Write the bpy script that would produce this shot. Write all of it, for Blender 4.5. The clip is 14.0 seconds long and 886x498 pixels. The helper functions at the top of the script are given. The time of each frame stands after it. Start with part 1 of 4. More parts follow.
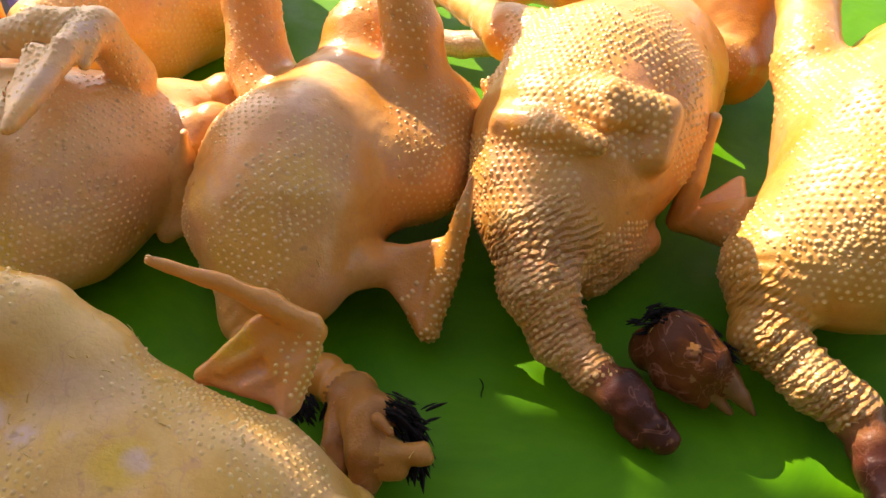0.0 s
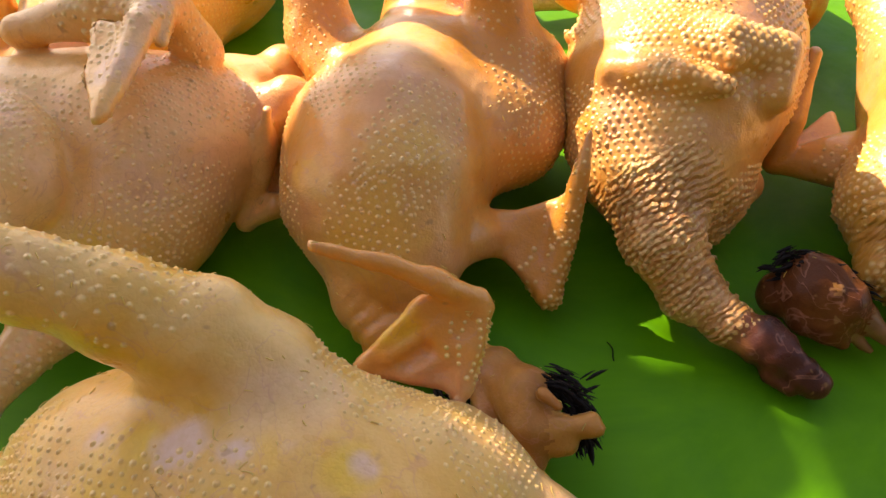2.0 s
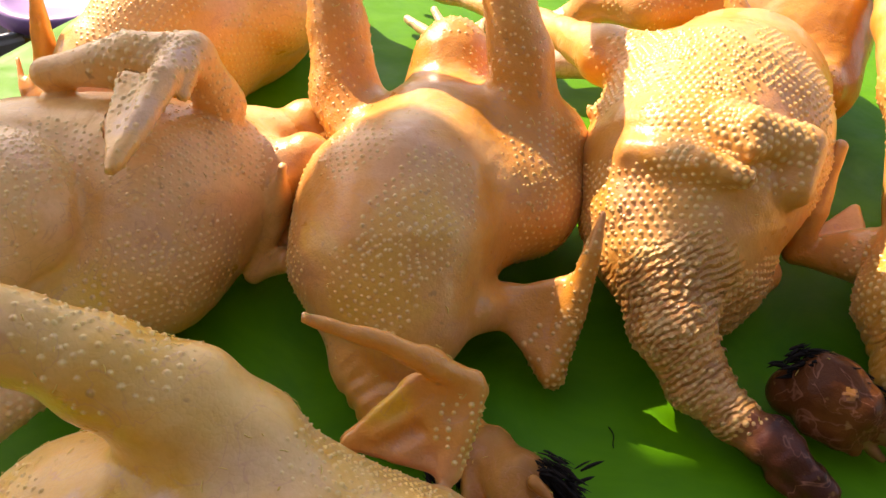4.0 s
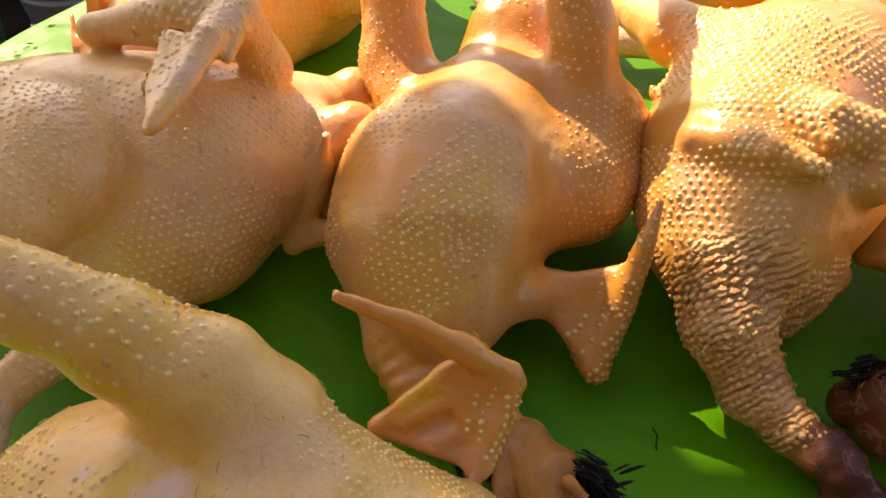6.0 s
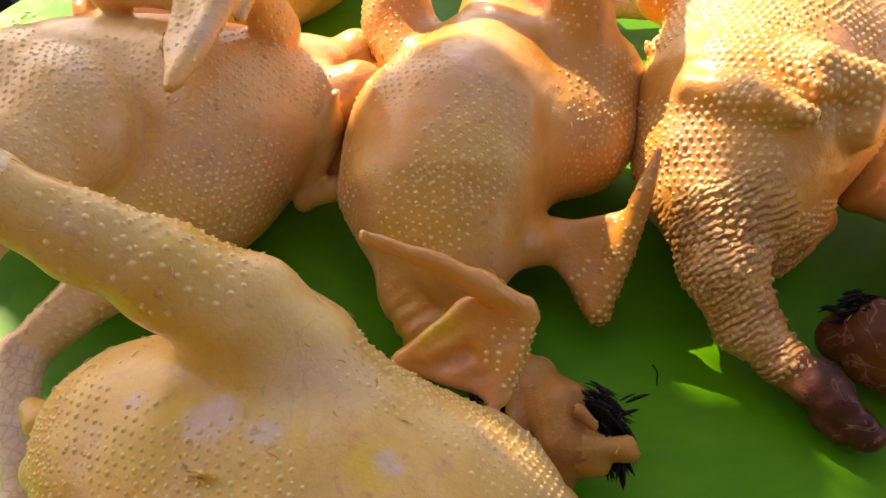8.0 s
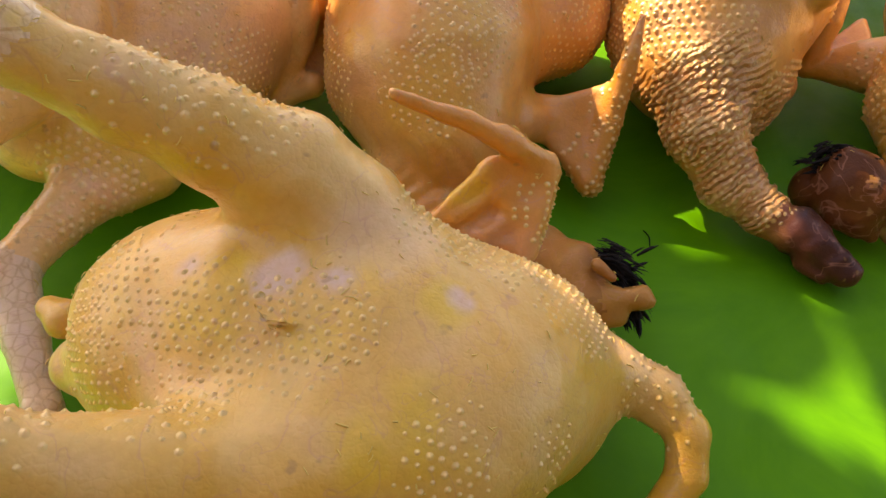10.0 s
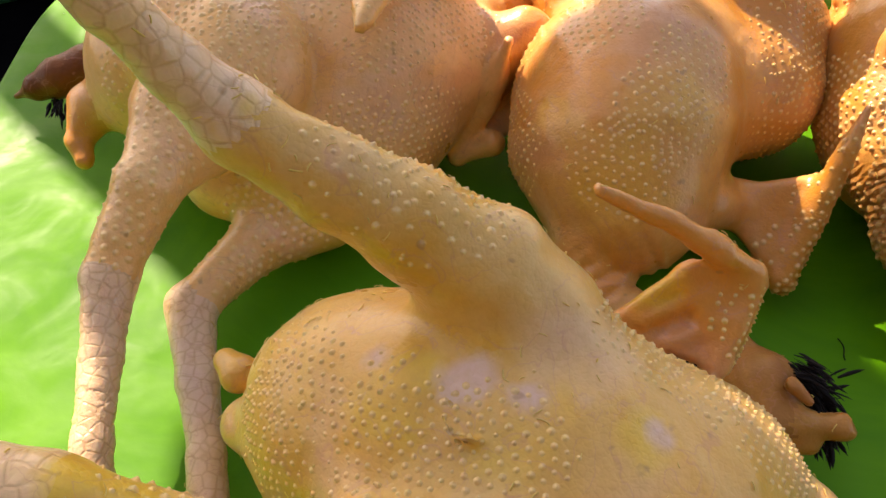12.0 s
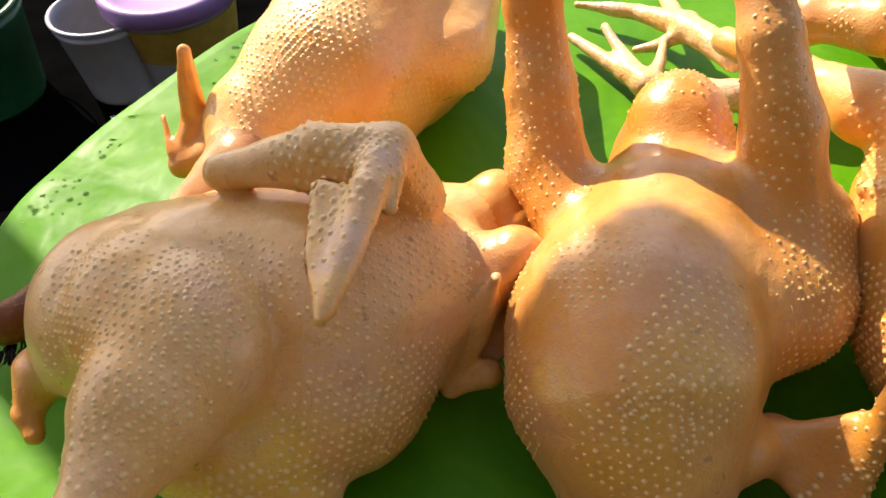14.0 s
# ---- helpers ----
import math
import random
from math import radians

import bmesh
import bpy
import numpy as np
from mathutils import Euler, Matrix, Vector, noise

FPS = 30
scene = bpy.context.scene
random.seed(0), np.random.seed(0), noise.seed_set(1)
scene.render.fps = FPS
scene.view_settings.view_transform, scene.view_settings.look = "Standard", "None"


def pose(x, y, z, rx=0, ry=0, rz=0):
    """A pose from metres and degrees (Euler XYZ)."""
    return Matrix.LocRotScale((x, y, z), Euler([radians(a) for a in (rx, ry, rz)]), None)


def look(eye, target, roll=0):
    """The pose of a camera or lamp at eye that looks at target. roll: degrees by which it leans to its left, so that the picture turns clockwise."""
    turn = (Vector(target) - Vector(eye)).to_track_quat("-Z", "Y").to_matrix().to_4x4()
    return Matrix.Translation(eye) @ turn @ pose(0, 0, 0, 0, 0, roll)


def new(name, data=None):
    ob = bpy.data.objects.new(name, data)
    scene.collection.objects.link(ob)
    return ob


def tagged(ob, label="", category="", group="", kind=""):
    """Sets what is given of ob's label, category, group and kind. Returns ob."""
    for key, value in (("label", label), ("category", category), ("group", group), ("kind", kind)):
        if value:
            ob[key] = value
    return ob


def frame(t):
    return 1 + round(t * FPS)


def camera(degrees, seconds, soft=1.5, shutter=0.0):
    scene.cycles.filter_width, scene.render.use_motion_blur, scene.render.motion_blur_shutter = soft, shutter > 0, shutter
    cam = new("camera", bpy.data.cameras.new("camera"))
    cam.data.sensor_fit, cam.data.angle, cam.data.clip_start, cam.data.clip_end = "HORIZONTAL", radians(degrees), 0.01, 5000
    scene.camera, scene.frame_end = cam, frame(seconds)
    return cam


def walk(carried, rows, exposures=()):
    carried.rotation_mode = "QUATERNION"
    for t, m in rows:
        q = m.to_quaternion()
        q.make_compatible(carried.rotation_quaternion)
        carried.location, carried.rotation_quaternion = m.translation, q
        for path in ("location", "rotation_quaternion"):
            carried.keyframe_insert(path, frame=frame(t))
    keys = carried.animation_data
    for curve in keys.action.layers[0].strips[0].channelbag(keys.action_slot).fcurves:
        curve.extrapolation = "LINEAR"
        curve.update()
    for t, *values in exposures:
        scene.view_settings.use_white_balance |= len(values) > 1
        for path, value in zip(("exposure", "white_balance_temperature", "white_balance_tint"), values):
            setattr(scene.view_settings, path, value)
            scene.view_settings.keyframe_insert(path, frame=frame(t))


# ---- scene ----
cam = camera(60.9, 14.0)
PATH = [
    (0, (0.014, 0.02, 0.362), (0.0, 1.439, -1.047), 1.9),
    (0.5, (-0.02, 0.013, 0.355), (-0.12, 1.407, -1.075), 0.7),
    (1, (-0.052, 0.015, 0.349), (-0.137, 1.384, -1.105), 0.7),
    (1.5, (-0.076, 0.026, 0.348), (-0.086, 1.397, -1.108), -0.1),
    (2, (-0.081, 0.037, 0.342), (0.05, 1.399, -1.117), 1.1),
    (2.5, (-0.086, 0.04, 0.347), (0.113, 1.419, -1.088), 2.0),
    (2.7, (-0.093, 0.039, 0.351), (0.147, 1.431, -1.065), 2.4),
    (4.8, (-0.059, 0.062, 0.346), (-0.103, 1.503, -1.04), 4.4),
    (5, (-0.059, 0.064, 0.344), (-0.109, 1.496, -1.051), 4.5),
    (5.5, (-0.064, 0.066, 0.339), (-0.137, 1.467, -1.086), 3.1),
    (6, (-0.067, 0.065, 0.338), (-0.13, 1.46, -1.093), 2.8),
    (6.5, (-0.072, 0.058, 0.338), (-0.148, 1.442, -1.103), 3.1),
    (7, (-0.076, 0.053, 0.342), (-0.128, 1.461, -1.077), 3.8),
    (7.2, (-0.078, 0.049, 0.346), (-0.138, 1.451, -1.079), 2.7),
    (9.3, (-0.081, 0.035, 0.33), (0.001, 1.321, -1.2), 5.6),
    (9.5, (-0.093, 0.024, 0.333), (0.034, 1.306, -1.196), 4.6),
    (10, (-0.128, 0.014, 0.316), (0.106, 1.261, -1.23), 6.9),
    (10.5, (-0.138, 0.014, 0.319), (0.092, 1.278, -1.214), 6.8),
    (11, (-0.151, 0.017, 0.322), (-0.037, 1.28, -1.225), 5.5),
    (11.5, (-0.156, 0.023, 0.327), (-0.155, 1.32, -1.195), 4.6),
    (12, (-0.153, 0.047, 0.322), (-0.242, 1.321, -1.217), 2.3),
    (12.5, (-0.145, 0.063, 0.322), (-0.283, 1.34, -1.211), -0.1),
    (13, (-0.148, 0.085, 0.326), (-0.305, 1.365, -1.203), -1.1),
    (13.5, (-0.155, 0.12, 0.336), (-0.29, 1.455, -1.147), -0.4),
    (14, (-0.147, 0.156, 0.355), (-0.286, 1.51, -1.111), -3.4),
]
walk(cam, [(t, look(eye, target, roll)) for t, eye, target, roll in PATH], [(0, 1.6, 8200, 24), (2.5, 1.75, 8300, 23), (5, 1.52, 8300, 24), (7, 1.52, 8300, 24), (9.5, 1.95, 8700, 24), (10.5, 1.9, 8600, 24), (11.5, 1.72, 8300, 24), (12.5, 1.7, 8300, 24), (13.2, 1.6, 8000, 22), (14, 1.42, 7600, 20)])



# ---------------------------------------------------------------- light
SUN_FROM = Vector((-0.50, 0.60, 0.64)).normalized()
world = bpy.data.worlds.new("sky")
scene.world = world
world.use_nodes = True
wn = world.node_tree
sky = wn.nodes.new("ShaderNodeTexSky")
sky.sky_type, sky.sun_disc = "NISHITA", False
sky.sun_elevation = math.asin(SUN_FROM.z)
sky.sun_rotation = math.atan2(SUN_FROM.x, SUN_FROM.y)
wn.links.new(sky.outputs[0], wn.nodes["Background"].inputs[0])
wn.nodes["Background"].inputs[1].default_value = 0.11
sun = new("sun", bpy.data.lights.new("sun", "SUN"))
sun.data.energy, sun.data.angle, sun.data.color = 3.5, radians(0.4), (1.0, 0.96, 0.87)
sun.matrix_world = look(SUN_FROM * 5, (0, 0, 0))


# ---------------------------------------------------------------- materials
class Mat:
    """A small wrapper that keeps node building short."""

    def __init__(self, name):
        self.m = bpy.data.materials.new(name)
        self.m.use_nodes = True
        self.t = self.m.node_tree
        self.b = self.t.nodes["Principled BSDF"]
        self.co = self.t.nodes.new("ShaderNodeTexCoord").outputs["Object"]

    def node(self, kind, **inputs):
        n = self.t.nodes.new(kind)
        for k, v in inputs.items():
            self.put(n.inputs[k.replace("_", " ")], v)
        return n

    def put(self, socket, v):
        if isinstance(v, bpy.types.NodeSocket):
            self.t.links.new(v, socket)
        else:
            socket.default_value = v

    def noise(self, scale, detail=4.0, rough=0.55, distort=0.0, co=None):
        return self.node("ShaderNodeTexNoise", Vector=co or self.co, Scale=scale, Detail=detail, Roughness=rough, Distortion=distort).outputs["Fac"]

    def ramp(self, fac, *stops):
        n = self.node("ShaderNodeValToRGB", Fac=fac)
        e = n.color_ramp.elements
        while len(e) < len(stops):
            e.new(0.5)
        for el, (p, c) in zip(e, stops):
            el.position, el.color = p, (*c, 1) if len(c) == 3 else c
        return n.outputs["Color"]

    def mix(self, fac, a, b, blend="MIX"):
        n = self.t.nodes.new("ShaderNodeMix")
        n.data_type, n.blend_type = "RGBA", blend
        self.put(n.inputs[0], fac)
        for s, v in ((n.inputs[6], a), (n.inputs[7], b)):
            self.put(s, (*v, 1) if isinstance(v, tuple) and len(v) == 3 else v)
        return n.outputs[2]

    def maths(self, op, a, b=0.0):
        n = self.t.nodes.new("ShaderNodeMath")
        n.operation = op
        self.put(n.inputs[0], a)
        self.put(n.inputs[1], b)
        return n.outputs[0]

    def bump(self, height, distance, strength=1.0, under=None):
        n = self.node("ShaderNodeBump", Height=height, Distance=distance, Strength=strength)
        if under:
            self.put(n.inputs["Normal"], under)
        return n.outputs[0]

    def out(self, **inputs):
        for k, v in inputs.items():
            s = self.b.inputs[k.replace("_", " ")]
            self.put(s, (*v, 1) if isinstance(v, tuple) and s.type == "RGBA" and len(v) == 3 else v)
        return self.m


def skin_material(name, pale, warm, pink, yellow=0.5, sss=0.12, moist=0.30, scales=0.0, axis=None, gloss=0.4):
    """Plucked skin: pale to warm yellow in patches, pink where it is thin, finely creased and moist."""
    m = Mat(name)
    big = m.noise(14, 3, 0.6, 0.6)
    col = m.mix(m.ramp(big, (0.52 - 0.3 * yellow, (0, 0, 0)), (0.74 - 0.3 * yellow, (1, 1, 1))), pale, warm)
    rosy = m.ramp(m.noise(22, 2, 0.5, 0.3, m.node("ShaderNodeMapping", Vector=m.co, Location=(3.1, 1.7, 0.4)).outputs[0]), (0.54, (0, 0, 0)), (0.72, (1, 1, 1)))
    col = m.mix(m.maths("MULTIPLY", rosy, 0.6), col, pink)
    for tone, shade in (("yellow", (0.72, 0.44, 0.03)), ("brown", (0.48, 0.19, 0.05)), ("rose", (0.66, 0.43, 0.31)), ("follicle", (0.84, 0.58, 0.25))):
        at = m.t.nodes.new("ShaderNodeAttribute")
        at.attribute_name = tone
        col = m.mix(m.maths("MULTIPLY", at.outputs["Fac"], 0.85), col, shade)
    fine = m.noise(330, 3, 0.6)
    col = m.mix(m.ramp(fine, (0.35, (0.18,) * 3), (0.60, (0, 0, 0))), col, tuple(0.7 * c for c in warm))
    specks = m.ramp(m.noise(120, 2, 0.5), (0.70, (0, 0, 0)), (0.76, (0.55,) * 3))
    col = m.mix(specks, col, (0.34, 0.18, 0.06))
    veins = m.node("ShaderNodeTexNoise", Vector=m.co, Scale=38.0, Detail=3.0, Distortion=1.5).outputs["Fac"]
    veins = m.ramp(veins, (0.486, (0, 0, 0)), (0.5, (0.34,) * 3), (0.514, (0, 0, 0)))
    col = m.mix(veins, col, (0.50, 0.22, 0.14))
    crease = m.node("ShaderNodeTexVoronoi", Vector=m.co, Scale=420.0)
    crease.feature = "DISTANCE_TO_EDGE"
    n = m.bump(m.noise(26, 4, 0.6, 0.8), 0.0025, 0.3)
    n = m.bump(m.noise(85, 4, 0.6), 0.0013, 0.45, n)
    n = m.bump(m.ramp(crease.outputs["Distance"], (0.0, (0, 0, 0)), (0.25, (1, 1, 1))), 0.0002, 0.3, n)
    n = m.bump(fine, 0.0003, 0.35, n)
    if axis:
        dot = m.t.nodes.new("ShaderNodeVectorMath")
        dot.operation = "DOT_PRODUCT"
        m.put(dot.inputs[0], m.co)
        dot.inputs[1].default_value = Vector(axis).normalized()
        s = m.maths("ADD", m.maths("MULTIPLY", dot.outputs["Value"], 1750.0), m.maths("MULTIPLY", m.noise(70, 4, 0.6), 17.0))
        at = m.t.nodes.new("ShaderNodeAttribute")
        at.attribute_name = "wrinkle"
        n = m.bump(m.maths("MULTIPLY", m.maths("SINE", s), at.outputs["Fac"]), 0.0012, 0.9, n)
    if scales:
        plate = m.node("ShaderNodeTexVoronoi", Vector=m.co, Scale=scales, Randomness=0.6)
        plate.feature = "DISTANCE_TO_EDGE"
        seam = m.ramp(plate.outputs["Distance"], (0.0, (0, 0, 0)), (0.12, (1, 1, 1)))
        col = m.mix(m.maths("MULTIPLY", m.maths("SUBTRACT", 1.0, seam), 0.38), col, (0.45, 0.22, 0.06))
        n = m.bump(seam, 0.0003, 0.6, n)
    return m.out(Base_Color=col, Roughness=m.ramp(m.noise(60, 3), (0.3, (0.26,) * 3), (0.75, (0.48,) * 3)), Normal=n,
                 Subsurface_Weight=sss, Subsurface_Radius=(1.0, 0.36, 0.12), Subsurface_Scale=0.005,
                 Specular_IOR_Level=gloss, Coat_Weight=moist, Coat_Roughness=0.22)


SKIN = skin_material("skin_tan", (0.699, 0.356, 0.103), (0.638, 0.255, 0.036), (0.647, 0.305, 0.150), 0.5)
SKIN_C = skin_material("skin_tan_wrinkled", (0.699, 0.365, 0.103), (0.638, 0.263, 0.036), (0.647, 0.305, 0.150), 0.5, axis=(0.5, -0.78, -0.38))
SKIN_D = skin_material("skin_buff_wrinkled", (0.699, 0.390, 0.127), (0.638, 0.298, 0.048), (0.647, 0.323, 0.158), 0.5, axis=(0.6, -0.75, -0.28))
SKIN_YELLOW = skin_material("skin_yellow", (0.707, 0.422, 0.128), (0.662, 0.340, 0.038), (0.671, 0.405, 0.226), 0.45)
SKIN_PALE = skin_material("skin_pale", (0.816, 0.474, 0.177), (0.765, 0.364, 0.067), (0.775, 0.424, 0.238), 0.25)
NECK = skin_material("skin_neck", (0.55, 0.31, 0.13), (0.45, 0.20, 0.06), (0.50, 0.20, 0.11), 0.5, 0.15)
FLESH = skin_material("raw_flesh", (0.16, 0.042, 0.018), (0.05, 0.013, 0.006), (0.26, 0.08, 0.04), 0.5, 0.05, 0.05, gloss=0.25)
HEAD = skin_material("head_skin", (0.25, 0.085, 0.018), (0.10, 0.030, 0.008), (0.20, 0.055, 0.018), 0.5, 0.05, 0.0, gloss=0.15)
HEAD_TAN = skin_material("head_skin_tan", (0.62, 0.32, 0.07), (0.30, 0.12, 0.025), (0.40, 0.15, 0.05), 0.5, 0.1, 0.0, gloss=0.25)
COMB = skin_material("comb_skin", (0.66, 0.38, 0.09), (0.45, 0.20, 0.04), (0.50, 0.26, 0.08), 0.5, 0.1, 0.0, gloss=0.25)
SHANK = skin_material("shank_scales", (0.76, 0.52, 0.30), (0.72, 0.44, 0.16), (0.72, 0.50, 0.42), 0.2, scales=175.0)
FINE, WRINKLED, COARSE = 0.0023, 0.0019, 0.0027


def plain(name, color, rough=0.5, dark=0.7, scale=60, bump=0.0006, **extra):
    m = Mat(name)
    f = m.noise(scale, 4)
    col = m.mix(m.ramp(f, (0.3, (0, 0, 0)), (0.7, (1, 1, 1))), tuple(dark * c for c in color), color)
    return m.out(Base_Color=col, Roughness=rough, Normal=m.bump(m.noise(scale * 3, 4), bump), **extra)


STRAND = plain("pin_feather", (0.80, 0.55, 0.12), 0.5, 0.7, 200, 0.0)
HORN = plain("horn", (0.26, 0.12, 0.035), 0.4, 0.6, 90, 0.0003)
FEATHER = plain("black_feather", (0.008, 0.005, 0.004), 0.75, 0.5, 200, 0.0002, Specular_IOR_Level=0.2)
wet = Mat("wet_green_plastic")
smear = wet.noise(11, 5, 0.65, 1.2)
TABLE = wet.out(Base_Color=wet.mix(wet.ramp(smear, (0.32, (0, 0, 0)), (0.7, (1, 1, 1))), (0.040, 0.185, 0.002), (0.080, 0.275, 0.003)),
                Roughness=wet.ramp(wet.noise(23, 4, 0.6, 0.8), (0.35, (0.42,) * 3), (0.65, (0.68,) * 3)), Specular_IOR_Level=0.15,
                Normal=wet.bump(wet.noise(160, 3), 0.0003, 0.4, wet.bump(wet.noise(14, 3), 0.004, 0.25)))
LEAF = plain("leaf", (0.06, 0.11, 0.03), 0.5, 0.6, 20, 0.0005)
BARK = plain("bark", (0.12, 0.09, 0.06), 0.9, 0.5, 25, 0.01)
WIRE = plain("wire", (0.45, 0.45, 0.45), 0.35, 0.8, 60, 0.0, Metallic=1.0)
WHITE = plain("white_plastic", (0.36, 0.37, 0.40), 0.4, 0.75, 14, 0.0003)
LILAC = plain("lilac_plastic", (0.30, 0.17, 0.38), 0.4, 0.85, 14, 0.0003)
GREEN_TUB = plain("green_tub", (0.008, 0.09, 0.035), 0.4, 0.7, 14, 0.0003)
LABEL = plain("yellow_label", (0.36, 0.23, 0.03), 0.5, 0.6, 30, 0.0)
WATER = Mat("water").out(Base_Color=(1, 1, 1), Roughness=0.02, IOR=1.33, Transmission_Weight=1.0)
WALL = plain("earth_plaster", (0.09, 0.065, 0.045), 0.9, 0.6, 6, 0.004)
# Near black without specular: the ground's deep shade is put into its colour.
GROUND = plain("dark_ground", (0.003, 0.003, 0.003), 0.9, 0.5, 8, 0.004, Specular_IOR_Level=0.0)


# ---------------------------------------------------------------- mesh helpers
def mesh_object(name, verts, faces, material, parent=None, label="", normals=None, tones=None):
    me = bpy.data.meshes.new(name)
    me.from_pydata(np.asarray(verts).tolist(), [], faces)
    me.materials.append(material)
    me.polygons.foreach_set("use_smooth", np.ones(len(me.polygons), dtype=bool))
    if normals is not None:
        me.normals_split_custom_set_from_vertices(np.asarray(normals).tolist())
    for key, values in (tones or {}).items():
        me.attributes.new(key, "FLOAT", "POINT").data.foreach_set("value", values.astype(np.float32))
    ob = new(name, me)
    ob.parent = parent
    if label:
        tagged(ob, label)
    return ob


def part(name, bm, material, parent, label="", smooth=True):
    me = bpy.data.meshes.new(name)
    bmesh.ops.recalc_face_normals(bm, faces=bm.faces)
    bm.to_mesh(me)
    bm.free()
    me.materials.append(material)
    me.polygons.foreach_set("use_smooth", np.full(len(me.polygons), smooth))
    ob = new(name, me)
    ob.parent = parent
    if label:
        tagged(ob, label)
    return ob


def value_noise(p, scale, seed):
    """Smooth 3D noise from -1 to 1 at an array of places."""
    rng = np.random.RandomState(seed)
    table = rng.uniform(-1, 1, 4096)
    q = p * scale + 1000.0
    i = np.floor(q).astype(np.int64)
    f = q - i
    f = f * f * (3 - 2 * f)
    total = np.zeros(len(p))
    for dx in (0, 1):
        for dy in (0, 1):
            for dz in (0, 1):
                w = (f[:, 0] if dx else 1 - f[:, 0]) * (f[:, 1] if dy else 1 - f[:, 1]) * (f[:, 2] if dz else 1 - f[:, 2])
                h = ((i[:, 0] + dx) * 73856093 ^ (i[:, 1] + dy) * 19349663 ^ (i[:, 2] + dz) * 83492791) & 4095
                total += w * table[h]
    return total


class Bird:
    """A plucked bird as one soft solid of tapered limbs and skin webs, cut into its parts and studded with feather follicles."""

    def __init__(self, seed=1):
        self.prims, self.parts, self.tracts, self.stains, self.seed = [], [], [], [], seed

    def limb(self, group, blend, *nodes, ridge=(0.0, 1.0)):
        if group not in self.parts:
            self.parts.append(group)
        self.prims.append(("limb", self.parts.index(group), blend, [np.array(n) for n in nodes], ridge))

    def web(self, group, blend, a, b, c, r):
        if group not in self.parts:
            self.parts.append(group)
        self.prims.append(("web", self.parts.index(group), blend, np.array(a), np.array(b), np.array(c), r))

    def tract(self, x, y, z, r, spacing=0.0055, size=0.0016, height=0.0011):
        """A patch of feather follicles in rows."""
        self.tracts.append((np.array((x, y, z)), r, spacing, size, height))

    def stain(self, tone, x, y, z, r, amount=1.0):
        """A patch of naturally browner, rosier or yellower skin, or of backlight painted on a wing."""
        self.stains.append((tone, np.array((x, y, z)), r, amount))

    def tones(self, p):
        out = {k: np.zeros(len(p)) for k in ("brown", "rose", "yellow", "wrinkle", "follicle")}
        for tone, c, r, amount in self.stains:
            d = np.linalg.norm(p - c, axis=1) / r + 0.5 * value_noise(p, 55, self.seed + 40) + 0.22 * value_noise(p, 190, self.seed + 41)
            edge = 0.35 if tone == "rose" else 0.6
            out[tone] = np.maximum(out[tone], amount * np.clip((1.0 - d) / edge, 0, 1))
        return out

    def one(self, prim, p):
        if prim[0] == "limb":
            nodes, (amp, wave) = prim[3], prim[4]
            along, dist = 0.0, None
            for a, b in zip(nodes, nodes[1:]):
                d = b[:3] - a[:3]
                length = math.sqrt(float(d @ d))
                h = np.clip((p - a[:3]) @ d / max(length * length, 1e-12), 0, 1)
                h2 = h * h * (3 - 2 * h) * 0.5 + h * 0.5
                one = np.linalg.norm(p - a[:3] - h[:, None] * d, axis=1) - (a[3] + (b[3] - a[3]) * h2)
                if amp:
                    s = along + h * length
                    one = one - amp * np.sin(s * 6.283 / wave + 2.2 * value_noise(p, 70, 5)) * (0.6 + 0.5 * value_noise(p, 110, 8))
                along += length
                if dist is None:
                    dist = one
                else:
                    k = 0.35 * min(a[3], b[3])
                    q = np.maximum(k - np.abs(dist - one), 0) / k
                    dist = np.minimum(dist, one) - q * q * k * 0.25
            return dist
        a, b, c, r = prim[3:7]
        ba, cb, ac = b - a, c - b, a - c
        pa, pb, pc = p - a, p - b, p - c
        n = np.cross(ba, ac)

        def edge(e, q):
            return np.sum((np.clip(q @ e / (e @ e), 0, 1)[:, None] * e - q) ** 2, axis=1)
        inside = (np.sign(pa @ np.cross(ba, n)) + np.sign(pb @ np.cross(cb, n)) + np.sign(pc @ np.cross(ac, n))) < 2
        out = np.where(inside, np.minimum(np.minimum(edge(ba, pa), edge(cb, pb)), edge(ac, pc)), (pa @ n) ** 2 / (n @ n))
        return np.sqrt(out) - r

    def field(self, p, which=False):
        total = None
        best = np.full(len(p), 9.0)
        owner = np.zeros(len(p), dtype=np.int32)
        for prim in self.prims:
            d = self.one(prim, p)
            if which:
                near = d < best
                best[near], owner[near] = d[near], prim[1]
            if total is None:
                total = d
            else:
                k = prim[2]
                h = np.maximum(k - np.abs(total - d), 0) / k
                total = np.minimum(total, d) - h * h * k * 0.25
        return (total, owner) if which else total

    def surface(self, step):
        pts = []
        for pr in self.prims:
            pts += [tuple(q) for q in pr[3]] if pr[0] == "limb" else [(*q, pr[6]) for q in pr[3:6]]
        pts = np.array(pts)
        lo = (pts[:, :3] - pts[:, 3:]).min(0) - 0.012
        hi = (pts[:, :3] + pts[:, 3:]).max(0) + 0.012
        c = 4
        n = np.ceil((hi - lo) / (step * c)).astype(int) + 1
        axes = [lo[i] + np.arange(n[i]) * step * c for i in range(3)]
        coarse = self.field(np.stack(np.meshgrid(*axes, indexing="ij"), -1).reshape(-1, 3)).reshape(n)
        m = (n - 1) * c + 1
        near = np.abs(coarse) < step * c * 1.9
        cell = np.zeros(n - 1, dtype=bool)
